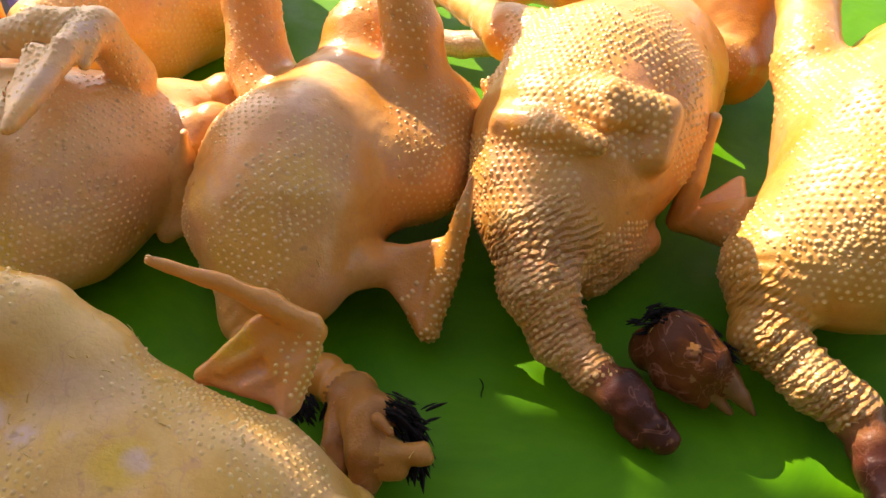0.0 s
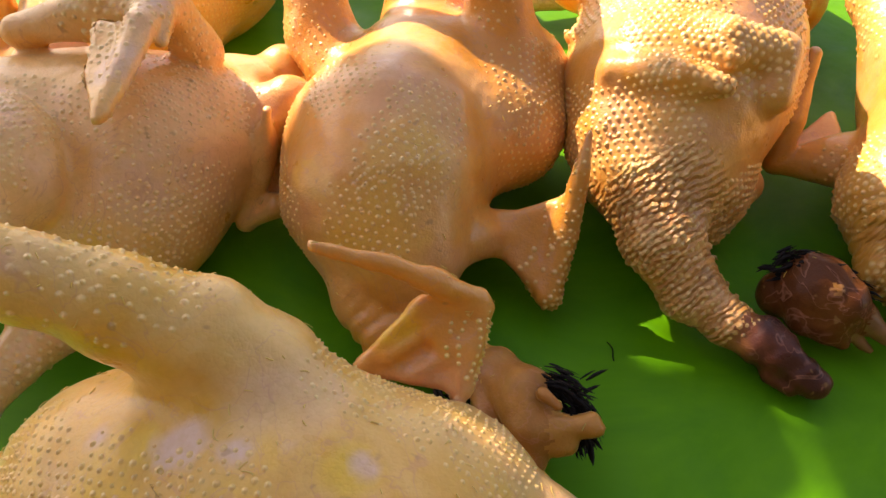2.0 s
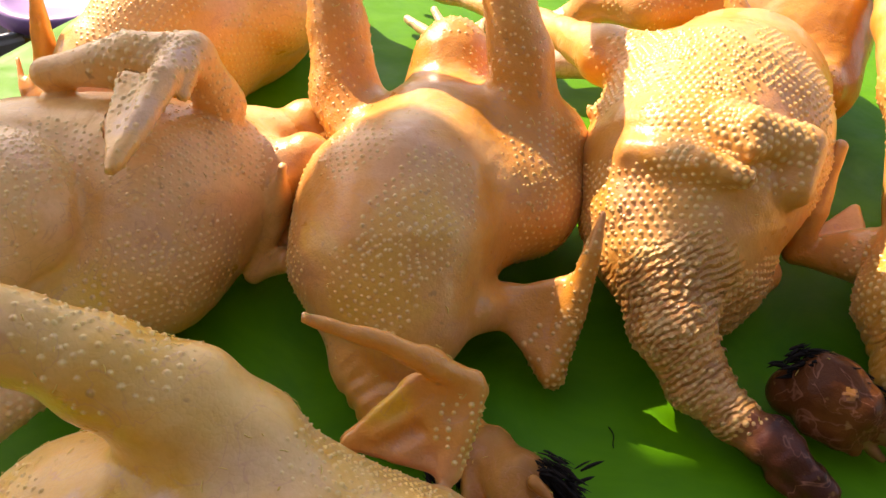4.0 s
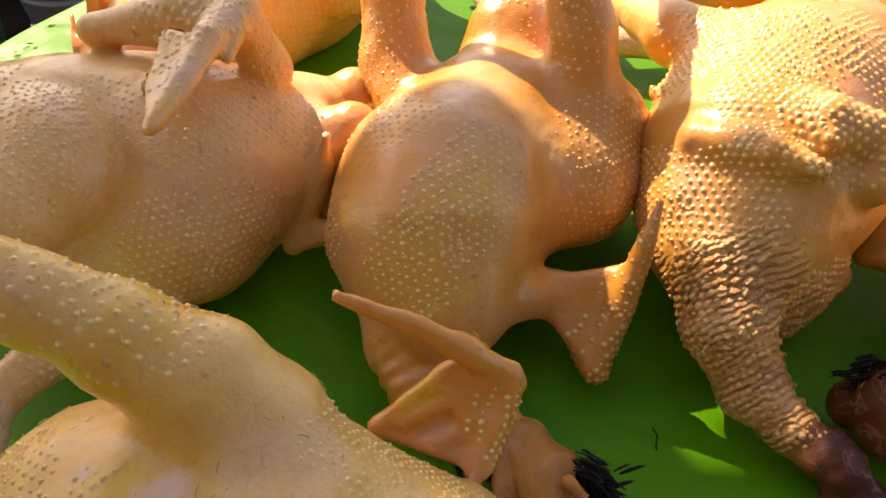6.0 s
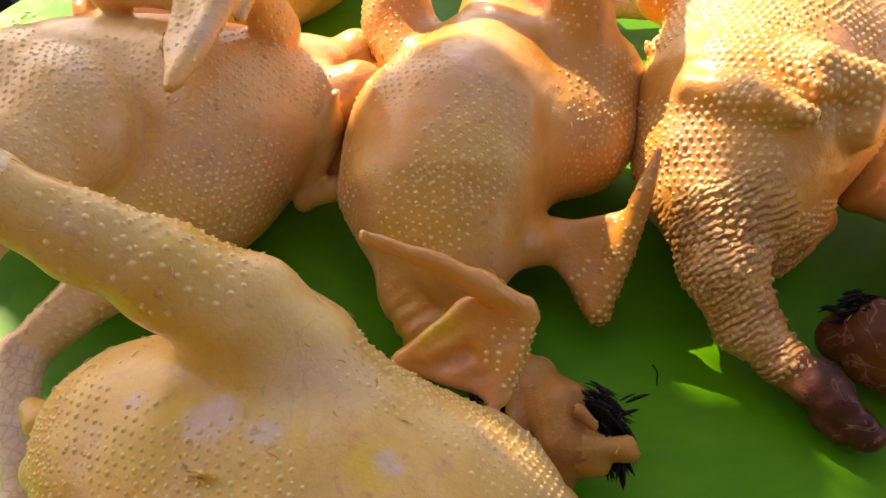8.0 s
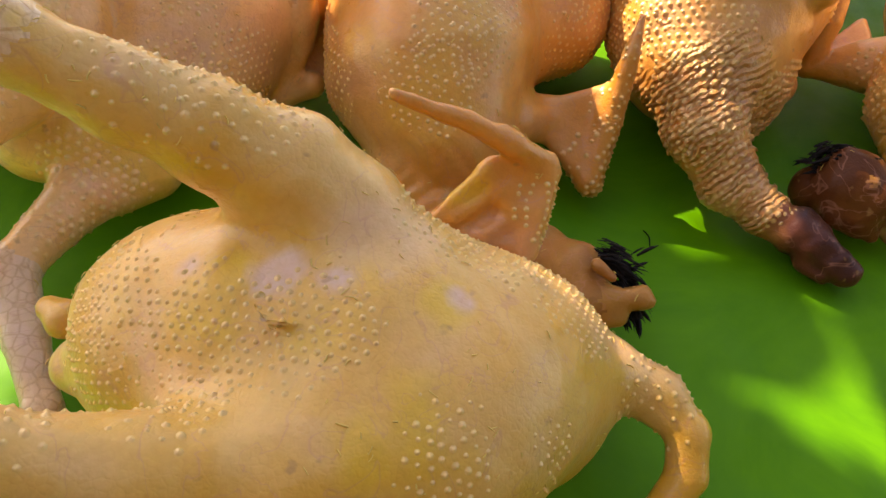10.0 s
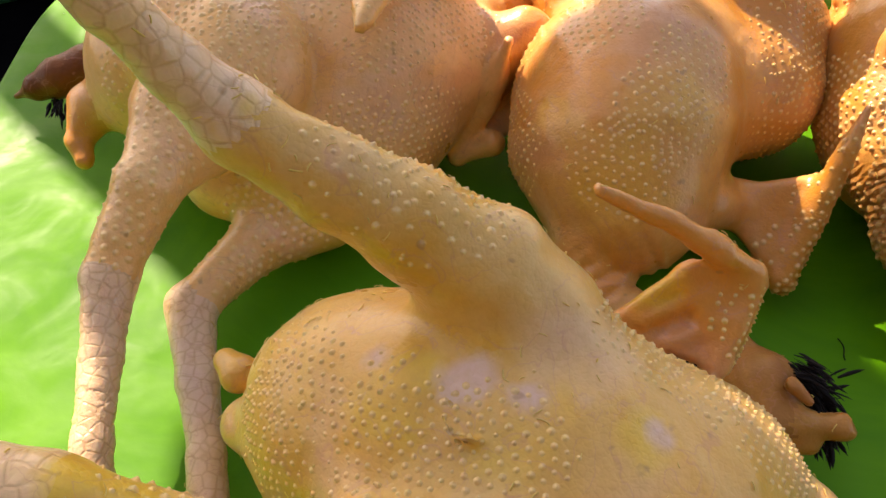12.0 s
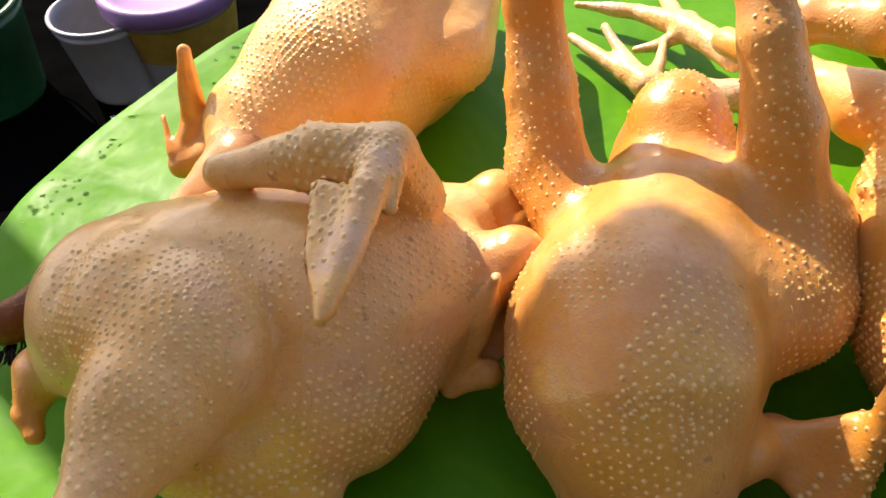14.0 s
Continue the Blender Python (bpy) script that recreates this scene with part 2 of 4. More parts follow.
        for dx in (0, 1):
            for dy in (0, 1):
                for dz in (0, 1):
                    cell |= near[dx:n[0] - 1 + dx, dy:n[1] - 1 + dy, dz:n[2] - 1 + dz]
        fine = np.repeat(np.repeat(np.repeat(coarse[:-1, :-1, :-1], c, 0), c, 1), c, 2).astype(np.float64)
        mask = np.repeat(np.repeat(np.repeat(cell, c, 0), c, 1), c, 2)
        ijk = np.argwhere(mask)
        for s in range(0, len(ijk), 60000):
            q = ijk[s:s + 60000]
            fine[q[:, 0], q[:, 1], q[:, 2]] = self.field(lo + q * step)
        v = fine
        neg = v < 0
        cells = np.zeros(np.array(v.shape) - 1, dtype=np.int8)
        for dx in (0, 1):
            for dy in (0, 1):
                for dz in (0, 1):
                    cells += neg[dx:v.shape[0] - 1 + dx, dy:v.shape[1] - 1 + dy, dz:v.shape[2] - 1 + dz]
        active = (cells > 0) & (cells < 8)
        ids = np.full(active.shape, -1, dtype=np.int64)
        where = np.argwhere(active)
        ids[active] = np.arange(len(where))
        place = np.zeros((len(where), 3))
        count = np.zeros(len(where))
        corner = [(a, b, d) for a in (0, 1) for b in (0, 1) for d in (0, 1)]
        for a in corner:
            for ax in range(3):
                if a[ax] == 0:
                    b = list(a)
                    b[ax] = 1
                    va = v[tuple((where + a).T)]
                    vb = v[tuple((where + b).T)]
                    cross = (va < 0) != (vb < 0)
                    t = np.where(cross, va / np.where(cross, va - vb, 1), 0)
                    q = np.array(a, dtype=float)[None].repeat(len(where), 0)
                    q[:, ax] += t
                    place += np.where(cross[:, None], q, 0)
                    count += cross
        verts = lo + (where + place / count[:, None]) * step
        quads = []
        for ax in range(3):
            u, w = [(1, 2), (2, 0), (0, 1)][ax]
            sl0 = [slice(1, -1)] * 3
            sl0[ax] = slice(0, -1)
            sl1 = list(sl0)
            sl1[ax] = slice(1, None)
            a, b = neg[tuple(sl0)], neg[tuple(sl1)]
            off = np.ones(3, dtype=int)
            off[ax] = 0
            for flip, sel in ((False, a & ~b), (True, ~a & b)):
                e = np.argwhere(sel) + off
                ring = []
                for du, dw in ((-1, -1), (0, -1), (0, 0), (-1, 0)):
                    q = e.copy()
                    q[:, u] += du
                    q[:, w] += dw
                    ring.append(ids[tuple(q.T)])
                f = np.stack(ring if not flip else ring[::-1], 1)
                quads.append(f[(f >= 0).all(1)])
        return verts, np.concatenate(quads)

    def gradient(self, p, e=0.0006):
        g = np.zeros((len(p), 3))
        for s in range(0, len(p), 40000):
            q = p[s:s + 40000]
            for ax in range(3):
                o = np.zeros(3)
                o[ax] = e
                g[s:s + 40000, ax] = self.field(q + o) - self.field(q - o)
        return g / np.maximum(np.linalg.norm(g, axis=1), 1e-9)[:, None]

    def finish(self, label, step, materials, group="plucked chickens on the table", strands=0, part_labels=None, part_names=None):
        verts, quads = self.surface(step)
        # settle on the exact surface, then let the skin sag and pucker a little
        normals = self.gradient(verts)
        d = np.concatenate([self.field(verts[s:s + 60000]) for s in range(0, len(verts), 60000)])
        verts = verts - normals * d[:, None]
        sag = 0.0011 * value_noise(verts, 38, self.seed) + 0.0005 * value_noise(verts, 95, self.seed + 1) + 0.00022 * value_noise(verts, 230, self.seed + 2)
        verts = verts + normals * sag[:, None]
        verts[:, 2] = np.maximum(verts[:, 2], 0.0006)
        owner = np.concatenate([self.field(verts[s:s + 60000], True)[1] for s in range(0, len(verts), 60000)])
        # shading normals from the settled faces
        fn = np.cross(verts[quads[:, 2]] - verts[quads[:, 0]], verts[quads[:, 3]] - verts[quads[:, 1]])
        normals = np.zeros_like(verts)
        for i in range(4):
            np.add.at(normals, quads[:, i], fn)
        normals /= np.maximum(np.linalg.norm(normals, axis=1), 1e-12)[:, None]
        bumps = self.follicles(verts, normals)
        shades = self.tones(verts)
        low = verts[verts[:, 2] < 0.02]
        base = Vector((float(low[:, 0].mean()), float(low[:, 1].mean()), 0.0)) if len(low) else Vector((0, 0, 0))
        root = new("plucked_chicken")
        root.location = base
        tagged(root, label, "chicken", group)
        if strands:
            self.pin_feathers(verts, normals, strands, root)
        made = {}
        face_owner = owner[quads[:, 0]]
        for g, name in enumerate(self.parts):
            f = quads[face_owner == g]
            if not len(f):
                continue
            used = np.unique(f)
            back = np.full(len(verts), -1)
            back[used] = np.arange(len(used))
            vs, fs, ns = [verts[used]], [tuple(q) for q in back[f].tolist()], [normals[used]]
            ts = {k: [v[used]] for k, v in shades.items()}
            mat = materials.get(name, materials["body"])
            made[name] = mesh_object((part_names or {}).get(name, name.split(".")[0]), np.concatenate(vs) - np.array(base), fs, mat, root, (part_labels or {}).get(name, ""), np.concatenate(ns), {k: np.concatenate(v) for k, v in ts.items()})
        if bumps:
            ring_v, ring_f, ring_n = domes(bumps, 0)
            own, dots = np.array([q[4] for q in bumps]), {}
            for k, v in shades.items():
                if k == "follicle":
                    dots[k] = np.tile(np.repeat((0.8, 0.75, 0.5, 0.0), (1, 7, 7, 7)), len(own))
                else:
                    dots[k] = np.repeat(np.maximum(v[own] * 0.7, 0.12) if k == "yellow" else v[own] * (0.4 if k == "rose" else 0.8), 22)
            grains = mesh_object("follicle_stubble", ring_v - np.array(base), ring_f, materials["body"], root, "rows of small raised feather follicles", ring_n, dots)
            tagged(grains, kind="stuff")
        for name, ob in made.items():
            kin = name.replace("foot", "shank") if name.startswith("foot") else {"beak": "head", "lower_beak": "head", "comb": "head", "eyelid": "head", "skin_tear": "body"}.get(name)
            if kin in made:
                ob.parent = made[kin]
        return root

    def pin_feathers(self, verts, normals, count, root):
        """Fine curled filaments that the plucking left on the upper skin."""
        rng = random.Random(self.seed)
        up = np.where((normals[:, 2] > 0.1) & (value_noise(verts, 24, self.seed + 60) > -0.1))[0]
        bm, base = bmesh.new(), root.location
        for _ in range(count):
            i = up[rng.randrange(len(up))]
            p, n = Vector(verts[i]) - base, Vector(normals[i])
            d = n.cross(Vector((rng.uniform(-1, 1), rng.uniform(-1, 1), rng.uniform(-1, 1)))).normalized()
            bend = n.cross(d) * rng.uniform(-0.6, 0.6)
            long, r = rng.uniform(0.0012, 0.0038), rng.uniform(0.00015, 0.0003)
            rows = []
            for k in (0.0, 0.33, 0.66, 1.0):
                q = p + d * long * k + bend * long * k * k + n * (0.0003 + 0.25 * long * k * (1 - k))
                rows.append([bm.verts.new(q + n * r), bm.verts.new(q + n.cross(d) * r), bm.verts.new(q - n.cross(d) * r)])
            for a, b in zip(rows, rows[1:]):
                for j in range(3):
                    bm.faces.new((a[j], a[(j + 1) % 3], b[(j + 1) % 3], b[j]))
        tagged(part("pin_feather_residue", bm, STRAND, root, "fine yellow filaments left by plucking"), kind="stuff")

    def follicles(self, verts, normals):
        found, taken = [], set()
        for c, r, spacing, size, height in self.tracts:
            away = np.linalg.norm(verts - c, axis=1)
            idx = np.where(away < r * (1 + 0.25 * value_noise(verts, 60, self.seed + 9)))[0]
            if not len(idx):
                continue
            axis = normals[idx].mean(0)
            axis /= np.linalg.norm(axis)
            u = np.cross(axis, (0.35, 1.0, 0.2))
            u /= np.linalg.norm(u)
            w = np.cross(axis, u)
            p = verts[idx] - c
            p = p + 0.0013 * np.stack([value_noise(verts[idx], 90, self.seed + 20 + i) for i in range(3)], 1)
            a, b = p @ u / spacing, p @ w / (spacing * 0.87)
            row = np.round(b)
            a = a + 0.5 * (row % 2)
            col = np.round(a)
            off = (a - col) ** 2 + (b - row) ** 2
            key = (row * 4096 + col + 2e6).astype(np.int64)
            # height bands keep the two sides of a thin limb apart
            key = key * 2 + (normals[idx] @ axis > 0)
            order = np.lexsort((off, key))
            first = np.unique(key[order], return_index=True)[1]
            rng = np.random.RandomState(self.seed)
            for j in order[first]:
                if off[j] < 0.45:
                    i = idx[j]
                    fade = 1.25 * (1.0 - away[i] / (r * 1.15)) ** 0.5 if away[i] < r * 1.15 else 0.0
                    cell = tuple(np.floor(verts[i] / (spacing * 0.5)).astype(int))
                    if rng.uniform() > fade + 0.25 or cell in taken:
                        continue
                    taken.add(cell)
                    slide = -(a[j] - col[j]) * spacing * u - (b[j] - row[j]) * spacing * 0.87 * w
                    slide -= normals[i] * (slide @ normals[i])
                    slide = slide * rng.uniform(0.8, 1.0)
                    grow = min(1.0, 0.45 + fade) * rng.uniform(0.7, 1.2)
                    found.append((verts[i] + slide, normals[i], size * grow, height * grow * rng.uniform(0.8, 1.4), i))
        return found


def domes(bumps, start):
    """Soft round pimples that stand on a skin surface."""
    c, n = np.array([q[0] for q in bumps]), np.array([q[1] for q in bumps])
    size, height = np.array([q[2] for q in bumps])[:, None], np.array([q[3] for q in bumps])[:, None]
    u = np.cross(n, (0.3, 0.5, 0.81))
    u /= np.linalg.norm(u, axis=1)[:, None]
    w = np.cross(n, u)
    vs, ns, seg = [c + n * height], [n], 7
    for k, (q, h, slope) in enumerate(((0.45, 0.80, 0.55), (0.95, 0.33, 0.75), (1.75, -0.14, 0.12))):
        for i in range(seg):
            a = 6.2832 * (i + 0.5 * (k % 2)) / seg
            out = u * math.cos(a) + w * math.sin(a)
            vs.append(c + out * size * q + n * height * h)
            m = n + out * slope * height / size * 0.85
            ns.append(m / np.linalg.norm(m, axis=1)[:, None])
    fs = []
    for i in range(seg):
        j = (i + 1) % seg
        fs += [(0, 1 + i, 1 + j), (1 + i, 8 + i, 1 + j), (8 + i, 8 + j, 1 + j), (8 + i, 15 + i, 15 + j), (8 + i, 15 + j, 8 + j)]
    count = len(bumps)
    faces = (np.array(fs)[None] + start + 22 * np.arange(count)[:, None, None]).reshape(-1, 3)
    return np.stack(vs, 1).reshape(-1, 3), [tuple(f) for f in faces.tolist()], np.stack(ns, 1).reshape(-1, 3)



# ---------------------------------------------------------------- the birds
bird_a = Bird(11)
bird_a.limb("body", 0.02, (-0.192, 0.178, 0.066, 0.041), (-0.168, 0.172, 0.066, 0.05), (-0.125, 0.158, 0.065, 0.056), (-0.085, 0.152, 0.06, 0.048), (-0.064, 0.156, 0.05, 0.035))
bird_a.limb("body", 0.02, (-0.19, 0.172, 0.04, 0.036), (-0.11, 0.155, 0.04, 0.04), (-0.065, 0.158, 0.034, 0.03))
bird_a.limb("body", 0.02, (-0.11, 0.166, 0.058, 0.046), (-0.07, 0.168, 0.052, 0.039))
bird_a.limb("tail", 0.01, (-0.208, 0.172, 0.06, 0.022), (-0.2348, 0.174, 0.05, 0.0103))
bird_a.limb("tail", 0.005, (-0.2434, 0.1937, 0.055, 0.008), (-0.2499, 0.1985, 0.056, 0.0052))
bird_a.limb("leg.far", 0.012, (-0.118, 0.184, 0.085, 0.029), (-0.134, 0.194, 0.108, 0.0255), (-0.15, 0.2, 0.128, 0.0215), (-0.172, 0.202, 0.145, 0.0175), (-0.197, 0.203, 0.16, 0.0145), (-0.224, 0.206, 0.177, 0.0118))
bird_a.limb("shank.far", 0.006, (-0.224, 0.206, 0.178, 0.0118), (-0.237, 0.2035, 0.198, 0.0088), (-0.247, 0.200, 0.219, 0.0082), (-0.264, 0.195, 0.249, 0.0085))
bird_a.limb("leg.near", 0.022, (-0.105, 0.12, 0.08, 0.032), (-0.15, 0.108, 0.09, 0.024), (-0.19, 0.104, 0.105, 0.0175), (-0.225, 0.104, 0.125, 0.0125), (-0.25, 0.106, 0.14, 0.0115))
bird_a.limb("shank.near", 0.006, (-0.25, 0.106, 0.14, 0.0115), (-0.285, 0.108, 0.152, 0.009), (-0.31, 0.11, 0.158, 0.009))
bird_a.stain("yellow", -0.203, 0.16, 0.115, 0.02, 0.85)
bird_a.stain("yellow", -0.18, 0.15, 0.115, 0.018, 0.85)
bird_a.stain("yellow", -0.166, 0.167, 0.115, 0.012, 0.85)
bird_a.stain("yellow", -0.14, 0.142, 0.115, 0.016, 0.85)
bird_a.stain("yellow", -0.122, 0.159, 0.115, 0.012, 0.85)
bird_a.stain("yellow", -0.101, 0.151, 0.115, 0.012, 0.85)
bird_a.stain("yellow", -0.193, 0.139, 0.115, 0.014, 0.85)
bird_a.stain("yellow", -0.111, 0.109, 0.115, 0.017, 0.85)
bird_a.stain("yellow", -0.089, 0.102, 0.115, 0.017, 0.85)
bird_a.stain("yellow", -0.127, 0.106, 0.115, 0.014, 0.85)
bird_a.stain("rose", -0.151, 0.162, 0.12, 0.0105, 1.0)
bird_a.stain("rose", -0.135, 0.158, 0.12, 0.0085, 1.0)
bird_a.stain("rose", -0.117, 0.158, 0.12, 0.006, 1.0)
bird_a.stain("rose", -0.184, 0.171, 0.12, 0.007, 1.0)
bird_a.stain("rose", -0.093, 0.153, 0.12, 0.006, 1.0)
bird_a.stain("rose", -0.18, 0.138, 0.12, 0.0085, 1.0)
bird_a.stain("rose", -0.166, 0.127, 0.12, 0.006, 1.0)
bird_a.stain("yellow", -0.2085, 0.157, 0.08, 0.0163, 0.9)
bird_a.stain("yellow", -0.2326, 0.1147, 0.14, 0.0133, 0.9)
bird_a.stain("yellow", -0.0898, 0.1159, 0.08, 0.0171, 0.9)
bird_a.stain("brown", -0.0481, 0.1596, 0.085, 0.0054, 0.5)
bird_a.stain("yellow", -0.2163, 0.1991, 0.19, 0.0061, 1.0)
bird_a.stain("yellow", -0.2266, 0.197, 0.185, 0.0035, 1.0)
bird_a.stain("yellow", -0.243, 0.1091, 0.15, 0.007, 1.0)
bird_a.limb("wing.far", 0.006, (-0.0552, 0.2106, 0.07, 0.0051), (-0.0441, 0.236, 0.092, 0.0044), (-0.0464, 0.2369, 0.096, 0.0051), (-0.061, 0.2366, 0.106, 0.0058), (-0.082, 0.2387, 0.118, 0.0047), (-0.1123, 0.2381, 0.132, 0.0021))
bird_a.limb("wing.far", 0.003, (-0.0626, 0.2398, 0.108, 0.0038), (-0.0662, 0.2398, 0.113, 0.002))
bird_a.limb("wing.far", 0.004, (-0.0967, 0.2221, 0.075, 0.0031), (-0.0696, 0.236, 0.098, 0.0028), (-0.048, 0.2342, 0.094, 0.0031))
bird_a.web("wing.far", 0.004, (-0.0725, 0.2345, 0.094), (-0.0444, 0.2343, 0.092), (-0.0553, 0.2148, 0.075), 0.003)
bird_a.limb("skin_tear", 0.0015, (-0.1569, 0.1522, 0.123, 0.0011), (-0.1576, 0.1471, 0.123, 0.0012), (-0.1534, 0.1436, 0.122, 0.0012), (-0.1472, 0.143, 0.121, 0.0009))
bird_a.web("wing.far", 0.004, (-0.0958, 0.221, 0.073), (-0.0607, 0.235, 0.086), (-0.0553, 0.2115, 0.07), 0.003)
bird_a.web("wing.far", 0.004, (-0.0963, 0.2229, 0.073), (-0.0703, 0.2363, 0.094), (-0.0499, 0.234, 0.088), 0.003)
bird_a.limb("wing.far", 0.004, (-0.0861, 0.2213, 0.079, 0.0026), (-0.0622, 0.2309, 0.089, 0.0026))
bird_a.limb("wing.far", 0.004, (-0.0739, 0.2154, 0.075, 0.0023), (-0.0528, 0.2248, 0.083, 0.0023))
# Yellow that paints the orange of sun shining through the thin wing.
bird_a.stain("yellow", -0.0822, 0.2291, 0.09, 0.0128, 0.9)
bird_a.limb("wing.near", 0.012, (-0.0540, 0.1525, 0.062, 0.0150), (-0.0260, 0.1560, 0.058, 0.0118), (-0.0078, 0.1490, 0.050, 0.0112), (0.0022, 0.1356, 0.045, 0.0085), (0.0009, 0.1213, 0.035, 0.008), (-0.0123, 0.1092, 0.025, 0.0075))
bird_a.limb("neck", 0.012, (-0.07, 0.165, 0.045, 0.028), (-0.045, 0.175, 0.032, 0.022), (-0.03, 0.182, 0.02, 0.016))
bird_a.tract(-0.211, 0.1716, 0.105, 0.0214, 0.0042, 0.0008, 0.0008)
bird_a.tract(-0.2156, 0.1562, 0.085, 0.0217, 0.0042, 0.0008, 0.0008)
bird_a.tract(-0.1765, 0.1456, 0.118, 0.0234, 0.0042, 0.0008, 0.0008)
bird_a.tract(-0.141, 0.1421, 0.12, 0.0219, 0.0042, 0.0008, 0.0008)
bird_a.tract(-0.1046, 0.1874, 0.105, 0.0226, 0.0042, 0.0008, 0.0008)
bird_a.tract(-0.0765, 0.1842, 0.1, 0.0262, 0.0042, 0.0008, 0.0008)
bird_a.tract(-0.0526, 0.1712, 0.09, 0.0262, 0.0042, 0.0008, 0.0008)
bird_a.tract(-0.1049, 0.1155, 0.09, 0.0256, 0.0042, 0.0008, 0.0008)
bird_a.tract(-0.0776, 0.12, 0.08, 0.0209, 0.0042, 0.0008, 0.0008)
bird_a.tract(-0.1646, 0.2053, 0.155, 0.0215, 0.0050, 0.0009, 0.0008)
bird_a.tract(-0.1885, 0.2027, 0.17, 0.0189, 0.0050, 0.0009, 0.0008)
bird_a.tract(-0.1987, 0.1171, 0.105, 0.0239, 0.0050, 0.0009, 0.0008)
bird_a.tract(-0.2215, 0.1126, 0.13, 0.0191, 0.0050, 0.0009, 0.0008)
bird_a.tract(-0.1748, 0.1124, 0.1, 0.0214, 0.0050, 0.0009, 0.0008)
bird_a.tract(-0.0116, 0.1451, 0.055, 0.0206, 0.0050, 0.0009, 0.0008)
bird_a.tract(-0.0493, 0.2203, 0.085, 0.0138, 0.0034, 0.0008, 0.0009)

bird_b = Bird(21)
bird_b.limb("body", 0.02, (-0.0477, 0.4732, 0.066, 0.0346), (-0.0569, 0.4277, 0.064, 0.0484), (-0.0795, 0.3757, 0.06, 0.0581), (-0.0851, 0.3436, 0.056, 0.0525), (-0.0819, 0.3243, 0.045, 0.0379))
bird_b.limb("body", 0.02, (-0.0503, 0.4875, 0.1, 0.0267), (-0.0474, 0.4743, 0.065, 0.0347))
bird_b.limb("body", 0.02, (0.002, 0.435, 0.074, 0.031), (-0.01, 0.4, 0.06, 0.038))
# Low bulge added to keep sun out of the gap beside bird_c.
bird_b.limb("body", 0.015, (0.012, 0.437, 0.042, 0.034), (-0.01, 0.42, 0.045, 0.036))
bird_b.limb("leg.right", 0.012, (-0.012, 0.4154, 0.07, 0.0247), (-0.0073, 0.4253, 0.088, 0.0232), (-0.0138, 0.445, 0.128, 0.0185), (-0.0261, 0.4625, 0.168, 0.0136), (-0.0315, 0.4819, 0.19, 0.0125))
bird_b.limb("shank.right", 0.008, (-0.0315, 0.4819, 0.19, 0.0125), (-0.0229, 0.542, 0.2, 0.0104), (-0.0083, 0.6291, 0.205, 0.0114))
bird_b.limb("leg.left", 0.012, (-0.1043, 0.4458, 0.07, 0.0241), (-0.1199, 0.4695, 0.085, 0.0210), (-0.1245, 0.490, 0.120, 0.0185), (-0.1298, 0.506, 0.160, 0.0146), (-0.1308, 0.510, 0.176, 0.0136))
bird_b.limb("shank.left", 0.008, (-0.1308, 0.510, 0.176, 0.0136), (-0.1310, 0.530, 0.220, 0.0105), (-0.130, 0.560, 0.262, 0.0110))
bird_b.limb("wing", 0.008, (-0.0393, 0.3228, 0.045, 0.0145), (-0.0173, 0.3337, 0.035, 0.0122), (-0.003, 0.3207, 0.025, 0.0088), (0.0039, 0.2998, 0.018, 0.0063), (0.0134, 0.3212, 0.045, 0.0079), (0.0204, 0.3333, 0.07, 0.0055), (0.0255, 0.346, 0.095, 0.0022))
bird_b.web("wing", 0.006, (-0.0321, 0.3322, 0.043), (0.0031, 0.3011, 0.02), (0.0144, 0.3345, 0.055), 0.0042)
bird_b.stain("yellow", -0.0679, 0.3257, 0.11, 0.0238, 0.45)
bird_b.stain("yellow", -0.0895, 0.3028, 0.08, 0.0289, 0.45)
bird_b.stain("yellow", -0.1135, 0.3216, 0.09, 0.0182, 0.45)
bird_b.stain("rose", -0.0848, 0.3565, 0.12, 0.0273, 0.3)
bird_b.limb("neck", 0.014, (-0.0729, 0.3076, 0.045, 0.0257), (-0.0987, 0.2954, 0.028, 0.0162), (-0.0812, 0.2665, 0.02, 0.0131), (-0.0528, 0.2636, 0.018, 0.0125), (-0.0324, 0.2503, 0.02, 0.0115), ridge=(0.0013, 0.009))
bird_b.limb("head", 0.008, (-0.0334, 0.2471, 0.022, 0.012), (-0.0206, 0.2278, 0.03, 0.0143), (-0.0206, 0.2129, 0.027, 0.0123), (-0.0219, 0.2029, 0.02, 0.0078))
bird_b.limb("head", 0.004, (-0.0396, 0.2359, 0.02, 0.0071), (-0.0406, 0.2204, 0.018, 0.0064), (-0.0365, 0.2096, 0.015, 0.0048))
bird_b.limb("beak", 0.003, (-0.0215, 0.2045, 0.021, 0.0061), (-0.0218, 0.1975, 0.016, 0.0044), (-0.0227, 0.1902, 0.01, 0.0017))
bird_b.stain("brown", -0.0104, 0.215, 0.05, 0.0121, 0.7)
bird_b.stain("brown", -0.0212, 0.2014, 0.02, 0.0111, 0.4)
bird_b.stain("brown", -0.0389, 0.2363, 0.03, 0.0116, 0.5)
bird_b.limb("eyelid", 0.002, (-0.0167, 0.2185, 0.048, 0.0033), (-0.0103, 0.2129, 0.046, 0.0027))
bird_b.limb("comb", 0.005, (-0.0104, 0.2093, 0.034, 0.0066), (-0.0007, 0.2083, 0.035, 0.0046), (0.0048, 0.207, 0.036, 0.0041))
bird_b.limb("comb", 0.004, (0.0048, 0.207, 0.036, 0.0035), (0.0085, 0.2054, 0.036, 0.0027))
